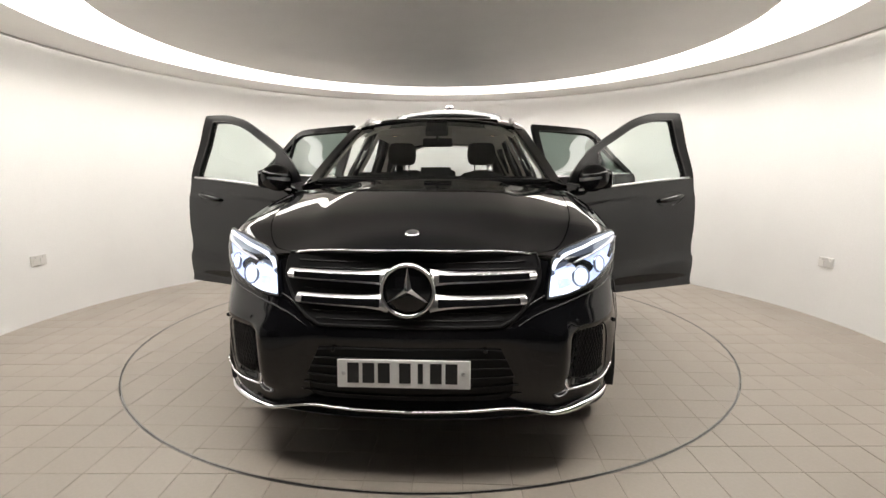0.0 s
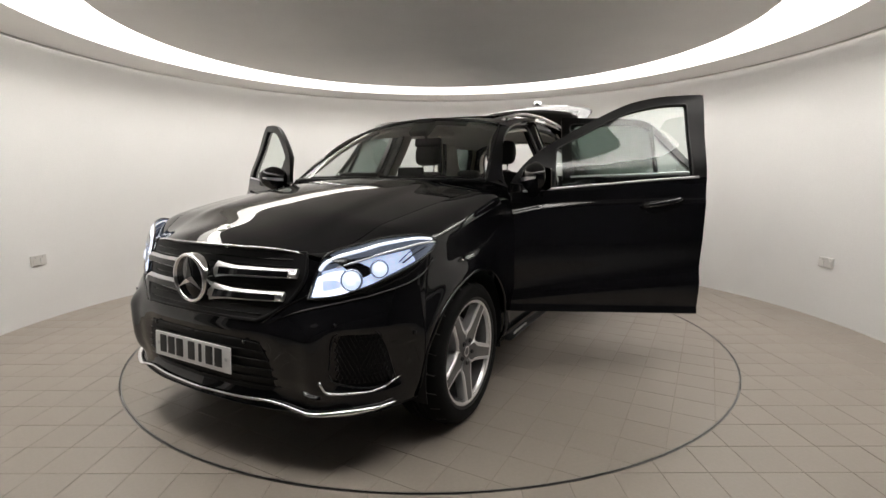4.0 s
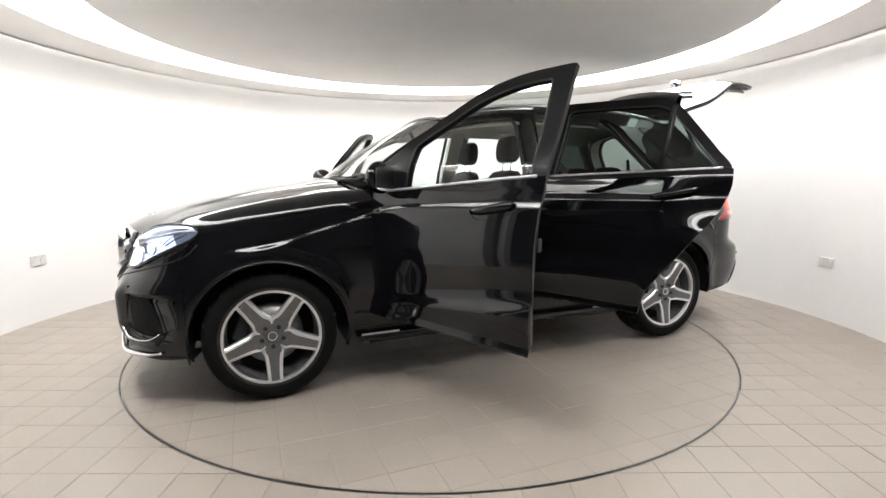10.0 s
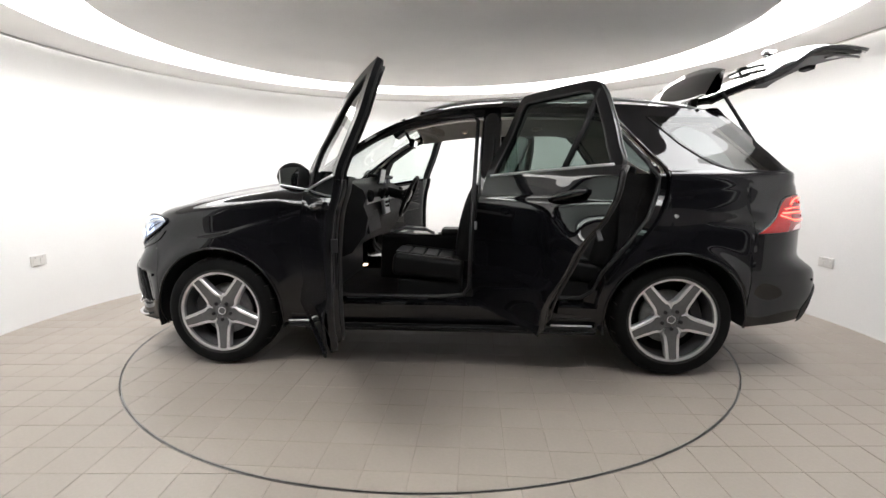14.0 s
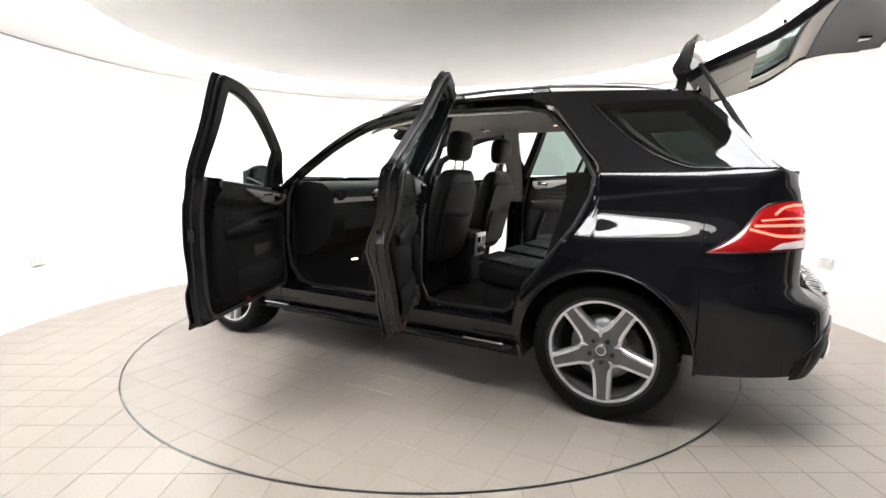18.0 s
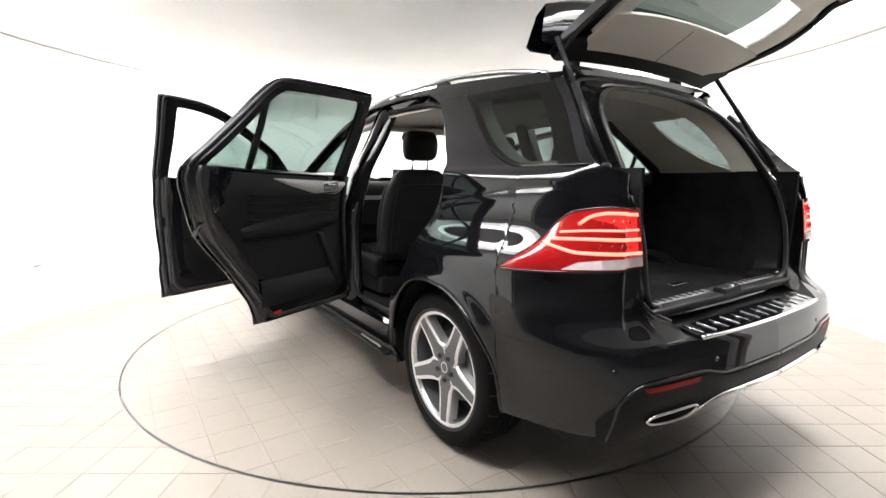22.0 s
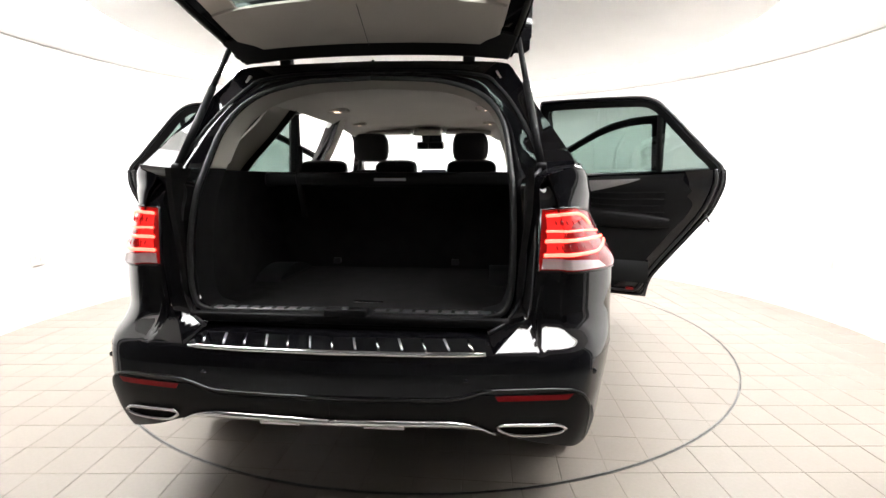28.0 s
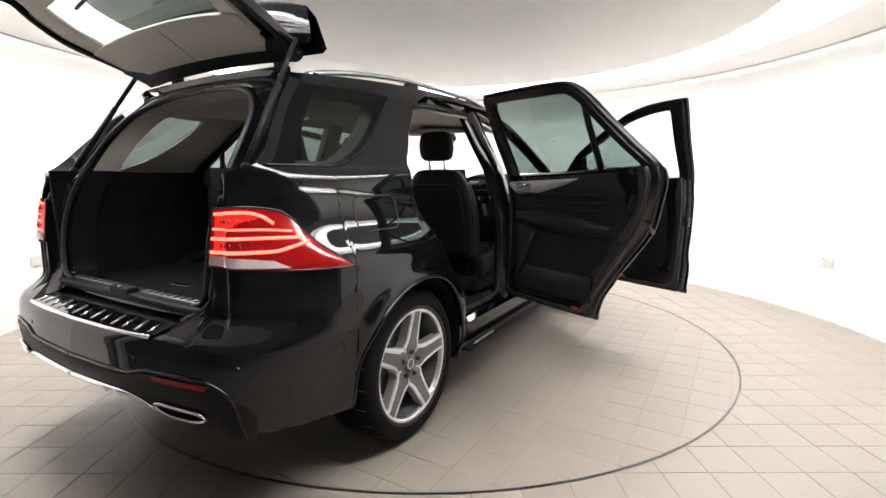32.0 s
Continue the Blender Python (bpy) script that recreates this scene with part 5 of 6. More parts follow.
def front_door(side, degrees):
    d = door_skin("front_door", lambda z: front_cut(z) - .004, lambda z: mid_cut(z) + .003, side, "open black front door")
    xs = LS(.852, -.306, 44)
    outer = [(a, float(topline(a))) for a in xs] + [(float(mid_cut(z)) + .003, z) for z in LS(1.70, float(belt(-.29)) - .012, 12)]
    xi = LS(.572, -.20, 40)
    inner = [(.592, float(belt(.592)) + .004), (.588, 1.28), (.583, 1.36)] + [(a, float(topline(a)) - .055) for a in xi] + [(-.205, z) for z in LS(1.64, float(belt(-.2)) - .012, 10)]
    frame_band(d, outer, inner, side)
    v = LS(0, 1, 10)[None, :]
    x = LS(.60, -.205, 26)[:, None]
    zl, zh = belt(x) - .005, topline(x) - .048
    g = patch("door_window", mirror(body(x + 0 * v, zl + (zh - zl) * v, -.018), side), DOOR_GLASS, d, "clear door window", (0, side, 0))
    g.visible_shadow = False
    tube("belt_trim", mirror(body(LS(.78, -.235, 24), belt(LS(.78, -.235, 24)) + .003, .001), side), .0058, SATIN_METAL, d, "bright belt trim", 6, flat=1.3)
    pull(d, -.022, 1.097, side, -.17)
    card(d, lambda z: .80 + 0 * z, lambda z: -.165 + 0 * z, side, False)
    # rear edge: latch and stop
    q = mirror(body(float(mid_cut(.95)) + .004, .95, -.045), side)
    block("latch", tuple(q), (.008, .03, .06), DARK_METAL, d, "steel door latch", .005)
    # door mirror
    mb = []
    for t in LS(0, 1, 15):
        ph = math.pi * t
        w = math.sin(ph) ** .45
        yc = .875 + .205 * t
        mb.append([(.748 - .06 * t + .062 * w * math.cos(a) * (1.15 if math.cos(a) > 0 else .75), side * yc, 1.24 + .012 * t + (.096 - .012 * t) * w * math.sin(a)) for a in LS(0, 2 * math.pi, 25)])
    mir = patch("door_mirror", mb, GLOSS_BLACK, d, "black door mirror", (0, side, 0), 0)
    tube("mirror_stalk", [(.72, side * .84, 1.165), (.735, side * .90, 1.185), (.735, side * .92, 1.205)], [.03, .027, .03], GLOSS_BLACK, mir, "", 8, flat=.8)
    mg = [[(.694 - .055 * t, side * (.892 + .172 * t), 1.24 + (.07 - .006 * t) * h * (1 - .25 * abs(2 * t - 1) ** 3)) for h in LS(-1, 1, 5)] for t in LS(0, 1, 10)]
    patch("mirror_glass", mg, MIRROR, mir, "silvered mirror glass", (-1, 0, 0), .004)
    band = [[(.748 - .06 * t + .064 * math.sin(math.pi * t) ** .45 * math.cos(a) * 1.15, side * (.875 + .205 * t), 1.24 + .012 * t + (.098 - .012 * t) * math.sin(math.pi * t) ** .45 * math.sin(a)) for a in LS(-.22, .02, 4)] for t in LS(.25, .93, 12)]
    patch("mirror_signal", band, SATIN_METAL, mir, "silver signal strip", (1, 0, 0), .003)
    swing(d, .86, .90, side, degrees)
    return d


def rear_door(side, degrees):
    d = door_skin("rear_door", lambda z: mid_cut(z) - .004, lambda z: rear_cut(z) + .005, side, "open black rear door")
    xs = LS(-.318, -.955, 26)
    outer = [(a, float(topline(a))) for a in xs] + [(float(rear_cut(z)) + .005, z) for z in LS(1.70, float(belt(-1.38)) - .012, 24)]
    xi = LS(-.372, -.955, 22)
    inner = [(-.372, float(belt(-.37)) - .012), (-.372, 1.5), (-.372, 1.66)] + [(a, float(topline(a)) - .052) for a in xi[1:]] + [(float(rear_cut(z)) + .075, z) for z in LS(1.62, 1.31, 18)]
    outer = [(float(mid_cut(z)) - .004, z) for z in LS(float(belt(-.29)) - .012, 1.72, 8)] + outer
    frame_band(d, outer, inner, side)
    v = LS(0, 1, 16)[:, None]
    u = LS(0, 1, 26)[None, :]
    z = 1.275 + (1.69 - 1.275) * v
    xr = np.maximum(rear_cut(z) + .07, -1.34)
    x = -.37 + (xr + .37) * u
    g = patch("door_window", mirror(body(x, np.maximum(z, belt(x) - .004), -.018), side), PRIVACY_GLASS, d, "dark privacy glass door window", (0, side, 0))
    g.visible_shadow = False
    tube("window_divider", mirror(body(np.array([-1.03, -1.035, -1.04]), np.array([1.29, 1.5, 1.665]), -.012), side), .017, SATIN_BLACK, d, "", 6)
    tube("belt_trim", mirror(body(LS(-.35, -1.35, 24), belt(LS(-.35, -1.35, 24)) + .003, .001), side), .0058, SATIN_METAL, d, "bright belt trim", 6, flat=1.3)
    pull(d, -1.13, 1.155, side, -.2)
    card(d, lambda z: -.34 + 0 * z, lambda z: np.minimum(-.9, np.maximum(rear_cut(z) + .10, -1.28)), side, True)
    q = mirror(body(float(rear_cut(1.0)) + .02, 1.0, -.05), side)
    block("latch", tuple(q), (.01, .03, .06), DARK_METAL, d, "steel door latch", .005, (0, 30, 0))
    swing(d, -.27, .90, side, degrees)
    return d


front_door(1, 64.5)["label"] = "open black front passenger door"
front_door(-1, 65)["label"] = "open black driver's door"
door_lean[0] = 0.0
rear_door(1, 62)
rear_door(-1, 63)
skin = car_skin


def body(x, z, d=0.0):
    return skin(s_of_x(x), z, d)
# ---- inside the car ----
def pillow(name, at, size, material, parent, label="", rot=(0, 0, 0), e=.45, n=14):
    """A soft, rounded cushion: a superellipsoid."""
    w = lambda q: math.copysign(abs(q) ** e, q)
    rows = []
    for i in range(n + 1):
        p = -math.pi / 2 + math.pi * i / n
        rows.append([Vector((size[0] / 2 * w(math.cos(p)) * w(math.cos(a)), size[1] / 2 * w(math.cos(p)) * w(math.sin(a)), size[2] / 2 * w(math.sin(p)))) for a in LS(0, 2 * math.pi, 2 * n + 1)])
    m = pose(*at, *rot)
    return patch(name, np.array([[tuple(m @ q) for q in r] for r in rows]), material, parent, label, (0, 0, 0), 0)


def loft(name, secs, material, parent, label="", e=.5, n=28):
    """A soft upright body: sections (x, y, z, half depth, half width), closed at both ends."""
    w = lambda q: math.copysign(abs(q) ** e, q)
    rows = []
    for x, y, z, hd, hw in secs:
        rows.append([(x + hd * w(math.cos(a)), y + hw * w(math.sin(a)), z) for a in LS(0, 2 * math.pi, n + 1)])
    return patch(name, rows, material, parent, label, (0, 0, 0), 0)


def seat(y, x):
    """A front seat: cushion, shaped backrest, back shell with pocket, head restraint on two posts."""
    s = empty("front_seat", car)
    s["label"] = "black leather front seat"
    lean = .25
    block("seat_base", (x + .12, y, .47), (.46, .44, .14), SATIN_BLACK, s, "", .03)
    block("cushion", (x + .14, y, .60), (.52, .36, .14), LEATHER, s, "", .05, (0, -6, 0))
    for k in (-1, 1):
        block("cushion_bolster", (x + .13, y + k * .215, .62), (.50, .10, .16), LEATHER, s, "", .045, (0, -6, 0))
    for k in range(4):
        block("cushion_panel", (x + .01 + .105 * k, y, .672 + .011 * k), (.098, .33, .03), LEATHER, s, "", .012, (0, -6, 0))
    shape = [(.655, .02, .12), (.66, .065, .19), (.69, .082, .222), (.78, .088, .238), (.90, .085, .246), (1.02, .08, .247), (1.12, .075, .238), (1.20, .068, .222), (1.26, .058, .196), (1.295, .044, .155), (1.305, .02, .09)]
    loft("backrest", [(x - .145 - lean * (z - .66), y, z, hd, hw) for z, hd, hw in shape], LEATHER, s, "shaped leather backrest")
    for k in (-1, 1):
        loft("back_bolster", [(x - .085 - lean * (z - .66) + q * .01, y + k * (.19 - .02 * max(0, z - 1.0)), z, .052 * math.sin(math.pi * q) ** .4 + .004, .05 * math.sin(math.pi * q) ** .4 + .004) for q, z in zip(LS(.03, .97, 9), LS(.70, 1.20, 9))], LEATHER, s, "", .7, 16)
    for k in range(5):
        zq = .76 + .098 * k
        block("back_panel", (x - .072 - lean * (zq - .66), y, zq), (.03, .27, .09), LEATHER, s, "", .012, (0, -14, 0))
    shell_rows = [(.72, .19), (.76, .205), (.95, .212), (1.10, .205), (1.17, .19), (1.20, .16)]
    patch("back_shell", [[(x - .145 - lean * (z - .66) - .084 - .008 * math.cos(math.pi * q / 2), y + hw * q, z) for q in LS(-1, 1, 9)] for z, hw in shell_rows], SATIN_BLACK, s, "black back shell", (-1, 0, 0), .012)
    patch("seat_pocket", [[(x - .145 - lean * (z - .66) - .10 - .018 * (z - .72) / .27 * math.cos(math.pi * q / 2), y + .165 * q, z - .02 * (1 - q * q) * (z > .95)) for q in LS(-1, 1, 9)] for z in LS(.74, .99, 5)], SATIN_BLACK, s, "", (-1, 0, 0), .006)
    for k in (-.06, .06):
        tube("headrest_post", [(x - .30, y + k, 1.27), (x - .325, y + k, 1.40)], .006, CHROME, s, "", 8)
    loft("headrest", [(x - .318 - lean * .3 * (z - 1.45), y, z, hd, hw) for z, hd, hw in ((1.363, .012, .06), (1.368, .034, .095), (1.39, .052, .118), (1.44, .06, .128), (1.49, .06, .127), (1.53, .052, .118), (1.555, .036, .10), (1.563, .014, .065))], LEATHER, s, "black head restraint", .6)
    return s


seat(.36, -.02)
seat(-.36, -.02)


def rear_bench():
    b = empty("rear_seat", car)
    b["label"] = "black leather rear bench"
    block("seat_base", (-.86, 0, .45), (.44, 1.16, .2), CARPET, b, "", .03)
    for y, w in ((.40, .40), (0, .36), (-.40, .40)):
        block("cushion", (-.84, y, .615), (.5, w, .14), LEATHER, b, "", .045, (0, -7, 0))
        for k in range(4):
            block("cushion_panel", (-.98 + .112 * k, y, .674 + .0135 * k), (.110, w * .8, .03), LEATHER, b, "", .007, (0, -7, 0))
        block("backrest", (-1.16, y, .93), (.15, w, .62), LEATHER, b, "", .05, (0, -16, 0))
        pillow("headrest", (-1.275, y, 1.28), (.10, .26 if y else .22, .11), LEATHER, b, "low head restraint", (0, -12, 0), .5)
    block("back_panel", (-1.285, 0, 1.0), (.02, 1.36, .56), CARPET, b, "carpeted seat back", .008, (0, -14, 0))
    block("luggage_cover", (-1.40, 0, 1.235), (.10, 1.32, .075), SATIN_BLACK, b, "rolled black luggage cover", .03)
    block("cover_badge", (-1.455, 0, 1.235), (.006, .16, .014), SATIN_METAL, b, "", .002)
    tube("belt_strap", [(-1.42, .47, 1.40), (-1.44, .475, 1.25), (-1.46, .44, 1.05)], .02, SATIN_BLACK, b, "black belt strap", 6, flat=.25)
    return b


rear_bench()


def cabin():
    """Floor, headlining, dashboard, boot."""
    block("cabin_floor", (-.02, 0, .335), (1.9, 1.46, .06), CARPET, car, "black carpet floor", .01)
    block("bulkhead", (.93, 0, .75), (.08, 1.5, .85), SATIN_BLACK, car, "", .02)
    block("engine_bay_floor", (1.5, 0, .30), (1.2, 1.1, .06), SATIN_BLACK, car, "", .02)
    block("under_floor", (-.3, 0, .29), (2.6, 1.1, .05), SATIN_BLACK, car, "", .02)
    # headlining
    x = LS(.26, -1.77, 30)[:, None]
    y = LS(-1, 1, 17)[None, :]
    half = pchip([-1.8, -1.2, -.3, .1, .34], [.53, .60, .625, .605, .55], x)
    z = pchip(*ZR, x) - .06 - .03 * y ** 2 - .05 * np.abs(y) ** 7
    hl = patch("headlining", np.stack([x + 0 * y, y * half, z], -1), HEADLINER, car, "pale grey headlining", (0, 0, -1), .012)
    for px, py, big in ((-.75, .48, 1.0), (-.75, -.48, 1.0), (-.12, .50, .7), (-.12, -.50, .7)):
        zz = float(pchip(*ZR, px)) - .078 - .03 * (py / .67) ** 2
        lamp = block("reading_lamp", (px, py, zz), (.08 * big, .15 * big, .022), PILLAR_TRIM, hl, "pale lamp housing", .009)
        lathe("lamp_ring", [(.024 * big, -.008), (.027 * big, -.013), (.034 * big, -.012), (.037 * big, -.006)], CHROME, lamp, "chrome ring", 24, "z", (px, py, zz))
        lathe("lamp_lens", [(.0, -.012), (.016 * big, -.0125), (.025 * big, -.009)], WARM_LAMP, lamp, "warm courtesy light", 20, "z", (px, py, zz))
    block("overhead_console", (.14, 0, 1.625), (.22, .22, .04), PILLAR_TRIM, hl, "", .015, (0, -14, 0))
    for sy in (.36, -.36):
        block("sun_visor", (.19, sy * .9, 1.628), (.17, .36, .022), HEADLINER, hl, "pale sun visor", .009, (0, -17, 0))
    mi = block("rear_view_mirror", (.28, 0, 1.52), (.035, .23, .065), SATIN_BLACK, car, "black rear-view mirror", .018, (0, -12, 0))
    block("mirror_glass", (.261, 0, 1.517), (.003, .21, .05), MIRROR, mi, "", .001, (0, -12, 0))
    tube("mirror_arm", [(.30, 0, 1.535), (.34, 0, 1.61)], .012, SATIN_BLACK, mi, "", 8)
    for side in (1, -1):
        # inner pillar trims
        xa = LS(.82, .30, 14)
        g = np.stack([mirror(body(xa, openline(xa) - .03, -.07), side), mirror(body(xa - .01, openline(xa) - .005, -.11), side)], 1)
        patch("front_pillar_trim", g, PILLAR_TRIM, car, "pale pillar trim", (-.5, -side, 0), .006)
        zz = LS(1.27, 1.66, 14)
        WXI = pchip([1.27, 1.296, 1.329, 1.431, 1.53, 1.66], [-1.86, -1.80, -1.72, -1.56, -1.44, -1.33], zz)
        s0, s1 = s_of_x(rear_cut(np.minimum(zz, 1.70)) + .03), s_of_x(WXI) + .04
        ss = s0[:, None] + (s1 - s0)[:, None] * LS(0, 1, 7)[None, :]
        patch("rear_pillar_trim", mirror(skin(ss, zz[:, None] + 0 * ss, -.075), side), PILLAR_TRIM, car, "beige rear pillar trim", (0, -side, 0), .01)
        # lower rim of the quarter window
        sb = LS(float(s_of_x(-1.42)), float(tail_edge(1.285)[0]) - .04, 20)
        low = skin(sb, np.full(20, 1.262), -.09)
        hi = skin(sb, np.full(20, 1.305), -.05)
        patch("window_ledge", mirror(np.stack([low, hi], 1), side), PILLAR_TRIM, car, "beige ledge under the quarter window", (0, -side, .3), .008)
        # strip over and behind it
        zz2 = LS(1.28, 1.66, 14)
        se = tail_edge(np.maximum(zz2, 1.285)) - .03
        ss = se[:, None] + LS(-.11, -.03, 5)[None, :]
        patch("tail_pillar_trim", mirror(skin(ss, zz2[:, None] + 0 * ss, -.075), side), PILLAR_TRIM, car, "beige tail pillar trim", (0, -side, 0), .008)
        st = LS(float(s_of_x(-1.28)), float(tail_edge(1.62)[0]) - .03, 16)
        top = skin(st, np.full(16, 1.58), -.08)
        up = skin(st, np.full(16, 1.665), -.09)
        patch("cant_trim", mirror(np.stack([top, up], 1), side), PILLAR_TRIM, car, "beige roof side trim", (0, -side, 0), .008)
        # boot lining
        bx = LS(-1.18, -2.24, 16)[:, None]
        bz = LS(.72, 1.275, 8)[None, :]
        yl = .588 + .03 * ease(.85, 1.2, bz) + .04 * ease(-1.95, -1.6, bx)
        patch("boot_lining", np.stack([bx + 0 * bz, side * (yl + 0 * bx), bz + 0 * bx], -1), CARPET, car, "black carpeted boot side", (0, -side, 0), .02)
        # frame of the boot opening with double rubber seal
        fr = [(.48, .765, -2.24), (.545, .785, -2.24), (.572, .86, -2.235), (.577, 1.0, -2.22), (.575, 1.18, -2.165), (.567, 1.27, -2.115), (.547, 1.42, -2.02), (.513, 1.50, -1.96), (.45, 1.565, -1.91), (.37, 1.605, -1.865), (.25, 1.635, -1.83), (0, 1.65, -1.81)]
        ez = np.array([.69, .71, .74, .78, .86, .94, 1.06, 1.14, 1.20, 1.25, 1.285, 1.34, 1.41, 1.5, 1.58, 1.64])
        ep = skin(tail_edge(ez), ez, -.003)
        e = [(q[1], q[2], q[0]) for q in ep.tolist()] + [(.56, 1.70, -1.80), (.35, 1.717, -1.785), (0, 1.725, -1.78)]
        def run(pts):
            a = np.array(pts)
            t = np.concatenate([[0], np.cumsum(np.sqrt((np.diff(a, axis=0) ** 2).sum(1)))])
            q = LS(0, t[-1], 60)
            return np.stack([pchip(t, a[:, 2], q), side * pchip(t, a[:, 0], q), pchip(t, a[:, 1], q)], 1)
        fi, fo = run(fr), run(e)
        mid = (fi + fo) / 2 + np.array([.03, 0, 0])
        patch("boot_frame", np.stack([fo, mid, fi, fi + np.array([.06, 0, 0])], 1), PAINT, car, "", (-1, 0, 0))
        tube("boot_seal", fi + np.array([-.004, 0, 0]), .010, SEAL, car, "black rubber boot seal", 8)
        tube("boot_seal_lip", mid + np.array([-.008, 0, 0]), .007, SEAL, car, "", 6)
        edge = fi + np.array([.03, 0, 0])
        inn = edge * np.array([1, .985, 1]) + np.array([.10, 0, 0])
        inn[:, 2] = np.where(edge[:, 2] > 1.3, edge[:, 2] - .02, edge[:, 2])
        k = int(np.argmax(fi[:, 2] > 1.27))
        patch("boot_trim", np.stack([edge, inn], 1)[:k + 1], SATIN_BLACK, car, "", (-.3, -side, 0), .008)
        patch("boot_trim_upper", np.stack([edge, inn], 1)[k:], PILLAR_TRIM, car, "pale upper boot trim", (-.3, -side, -.5), .008)
    floor_b = block("boot_floor", (-1.73, 0, .735), (1.0, 1.22, .03), CARPET, car, "black carpeted boot floor", .01)
    block("floor_handle", (-2.02, -.02, .753), (.03, .12, .006), CHROME, floor_b, "", .002)
    for sy in (.32, -.32):
        block("lashing_eye", (-1.33, sy, .80), (.02, .04, .03), DARK_METAL, floor_b, "", .006)
    sill = block("boot_sill", (-2.225, 0, .752), (.10, 1.14, .035), SATIN_BLACK, car, "", .012)
    for y0, y1 in ((-.56, -.09), (.09, .56)):
        block("sill_strip", (-2.21, (y0 + y1) / 2, .772), (.035, y1 - y0, .006), SATIN_METAL, sill, "ribbed metal strip", .002)
        for k in range(9):
            block("strip_rib", (-2.21, y0 + .05 + k * (y1 - y0 - .1) / 8, .776), (.03, .012, .004), DARK_METAL, sill, "", .001)
    block("boot_latch", (-2.25, 0, .775), (.05, .15, .03), SATIN_BLACK, sill, "", .008)
    block("latch_hook", (-2.265, 0, .787), (.012, .022, .02), SATIN_METAL, sill, "", .003)
    # dashboard: swept section
    ys = LS(-.74, .74, 29)
    rows = []
    for yy in ys:
        hump = .05 * math.exp(-((yy + .36) / .17) ** 2)
        mid = .03 * math.exp(-(yy / .16) ** 2)
        bow = .05 * (yy / .74) ** 2
        rows.append([(.93 - bow, yy, 1.205), (.80 - bow, yy, 1.222 + hump * .5), (.64 - bow, yy, 1.205 + hump), (.575 - bow, yy, 1.165 + hump * .9), (.555 - bow - mid, yy, 1.115 + hump * .3), (.575 - bow - mid, yy, 1.06), (.545 - bow - mid, yy, .98), (.57 - bow, yy, .86), (.66 - bow, yy, .74), (.85 - bow, yy, .66)])
    dash = patch("dashboard", rows, DASH, car, "black soft dashboard with silver trim", (-.5, 0, 1), .01)
    for row in (rows[0], rows[-1]):
        side = 1 if row[0][1] > 0 else -1
        mesh("dash_end", [*row, (.93, row[0][1], .66)], [tuple(range(len(row) + 1))], DASH, dash, "", False, (0, side, 0))
    strip = [[(.552 - .05 * (yy / .74) ** 2 - .03 * math.exp(-(yy / .16) ** 2) - .003, yy, zz) for zz in (1.10, 1.065)] for yy in LS(-.72, .72, 25)]
    patch("trim_strip", strip, WOOD_TRIM, dash, "silver trim strip", (-1, 0, 0), .006)
    for yy in (.66, .10, -.10, -.66):
        lathe("air_vent", [(0, -.012), (.03, -.012), (.036, -.02), (.042, -.012), (.044, .01)], DASH, dash, "", 24, "x", (.535 - .05 * (yy / .74) ** 2, yy, 1.125))
    block("display", (.545, 0, 1.262), (.018, .22, .125), SATIN_BLACK, dash, "", .008, (0, -10, 0))
    block("display_screen", (.534, 0, 1.262), (.003, .2, .105), SCREEN, dash, "dim glowing display", .001, (0, -10, 0))
    for yy in (-.29, -.43):
        lathe("dial", [(0, -.008), (.05, -.008), (.056, -.016), (.06, 0)], SCREEN, dash, "", 24, "x", (.575, yy, 1.19))
    block("binnacle", (.62, -.36, 1.262), (.16, .36, .03), DASH, dash, "", .014, (0, -8, 0))
    block("glove_box", (.535, .40, .93), (.02, .42, .15), DASH, dash, "", .01, (0, 10, 0))
    block("control_panel", (.515, 0, 1.02), (.03, .20, .12), SATIN_METAL, dash, "silver button panel", .01, (0, 8, 0))
    for k in range(5):
        for j in range(3):
            block("button", (.497 + .004 * j, -.07 + .035 * k, 1.055 - .033 * j), (.006, .026, .018), GLOSS_BLACK, dash, "", .002, (0, 8, 0))
    con = block("centre_console", (.12, 0, .62), (.86, .24, .36), DASH, car, "black centre console", .03, (0, 0, 0), (.95, .9))
    block("console_lid", (-.12, 0, .815), (.34, .22, .06), LEATHER, con, "", .025)
    block("console_trim", (.25, 0, .803), (.36, .19, .012), WOOD_TRIM, con, "", .004, (0, -3, 0))
    tube("grab_handle", [(.42, .12, .82), (.32, .125, .86), (.18, .125, .85), (.10, .12, .81)], .012, SATIN_METAL, con, "", 8)
    rv = block("rear_vent_panel", (-.325, 0, .74), (.02, .15, .18), SATIN_METAL, con, "silver rear vent panel", .01, (0, -6, 0))
    for j in range(2):
        for k in (-.036, .036):
            block("vent", (-.337 - .004 * j, k, .775 - .075 * j), (.006, .055, .045), GLOSS_BLACK, con, "", .003, (0, -6, 0))
    # steering wheel on the right-hand side
    sw = empty("steering_wheel", car)
    sw["label"] = "black leather steering wheel with silver spokes"
    sw.matrix_basis = pose(.37, -.36, 1.085, 0, -24, 0)
    tube("rim", [(0, .185 * math.cos(a), .185 * math.sin(a)) for a in LS(0, 2 * math.pi, 37)[:-1]], .016, LEATHER, sw, "", 10, closed=True, up=(1, 0, 0))
    block("hub", (.02, 0, 0), (.06, .15, .12), LEATHER, sw, "", .03)
    lathe("hub_emblem", [(0, -.013), (.024, -.013), (.03, -.008)], CHROME, sw, "", 24, "x", (0, 0, 0))
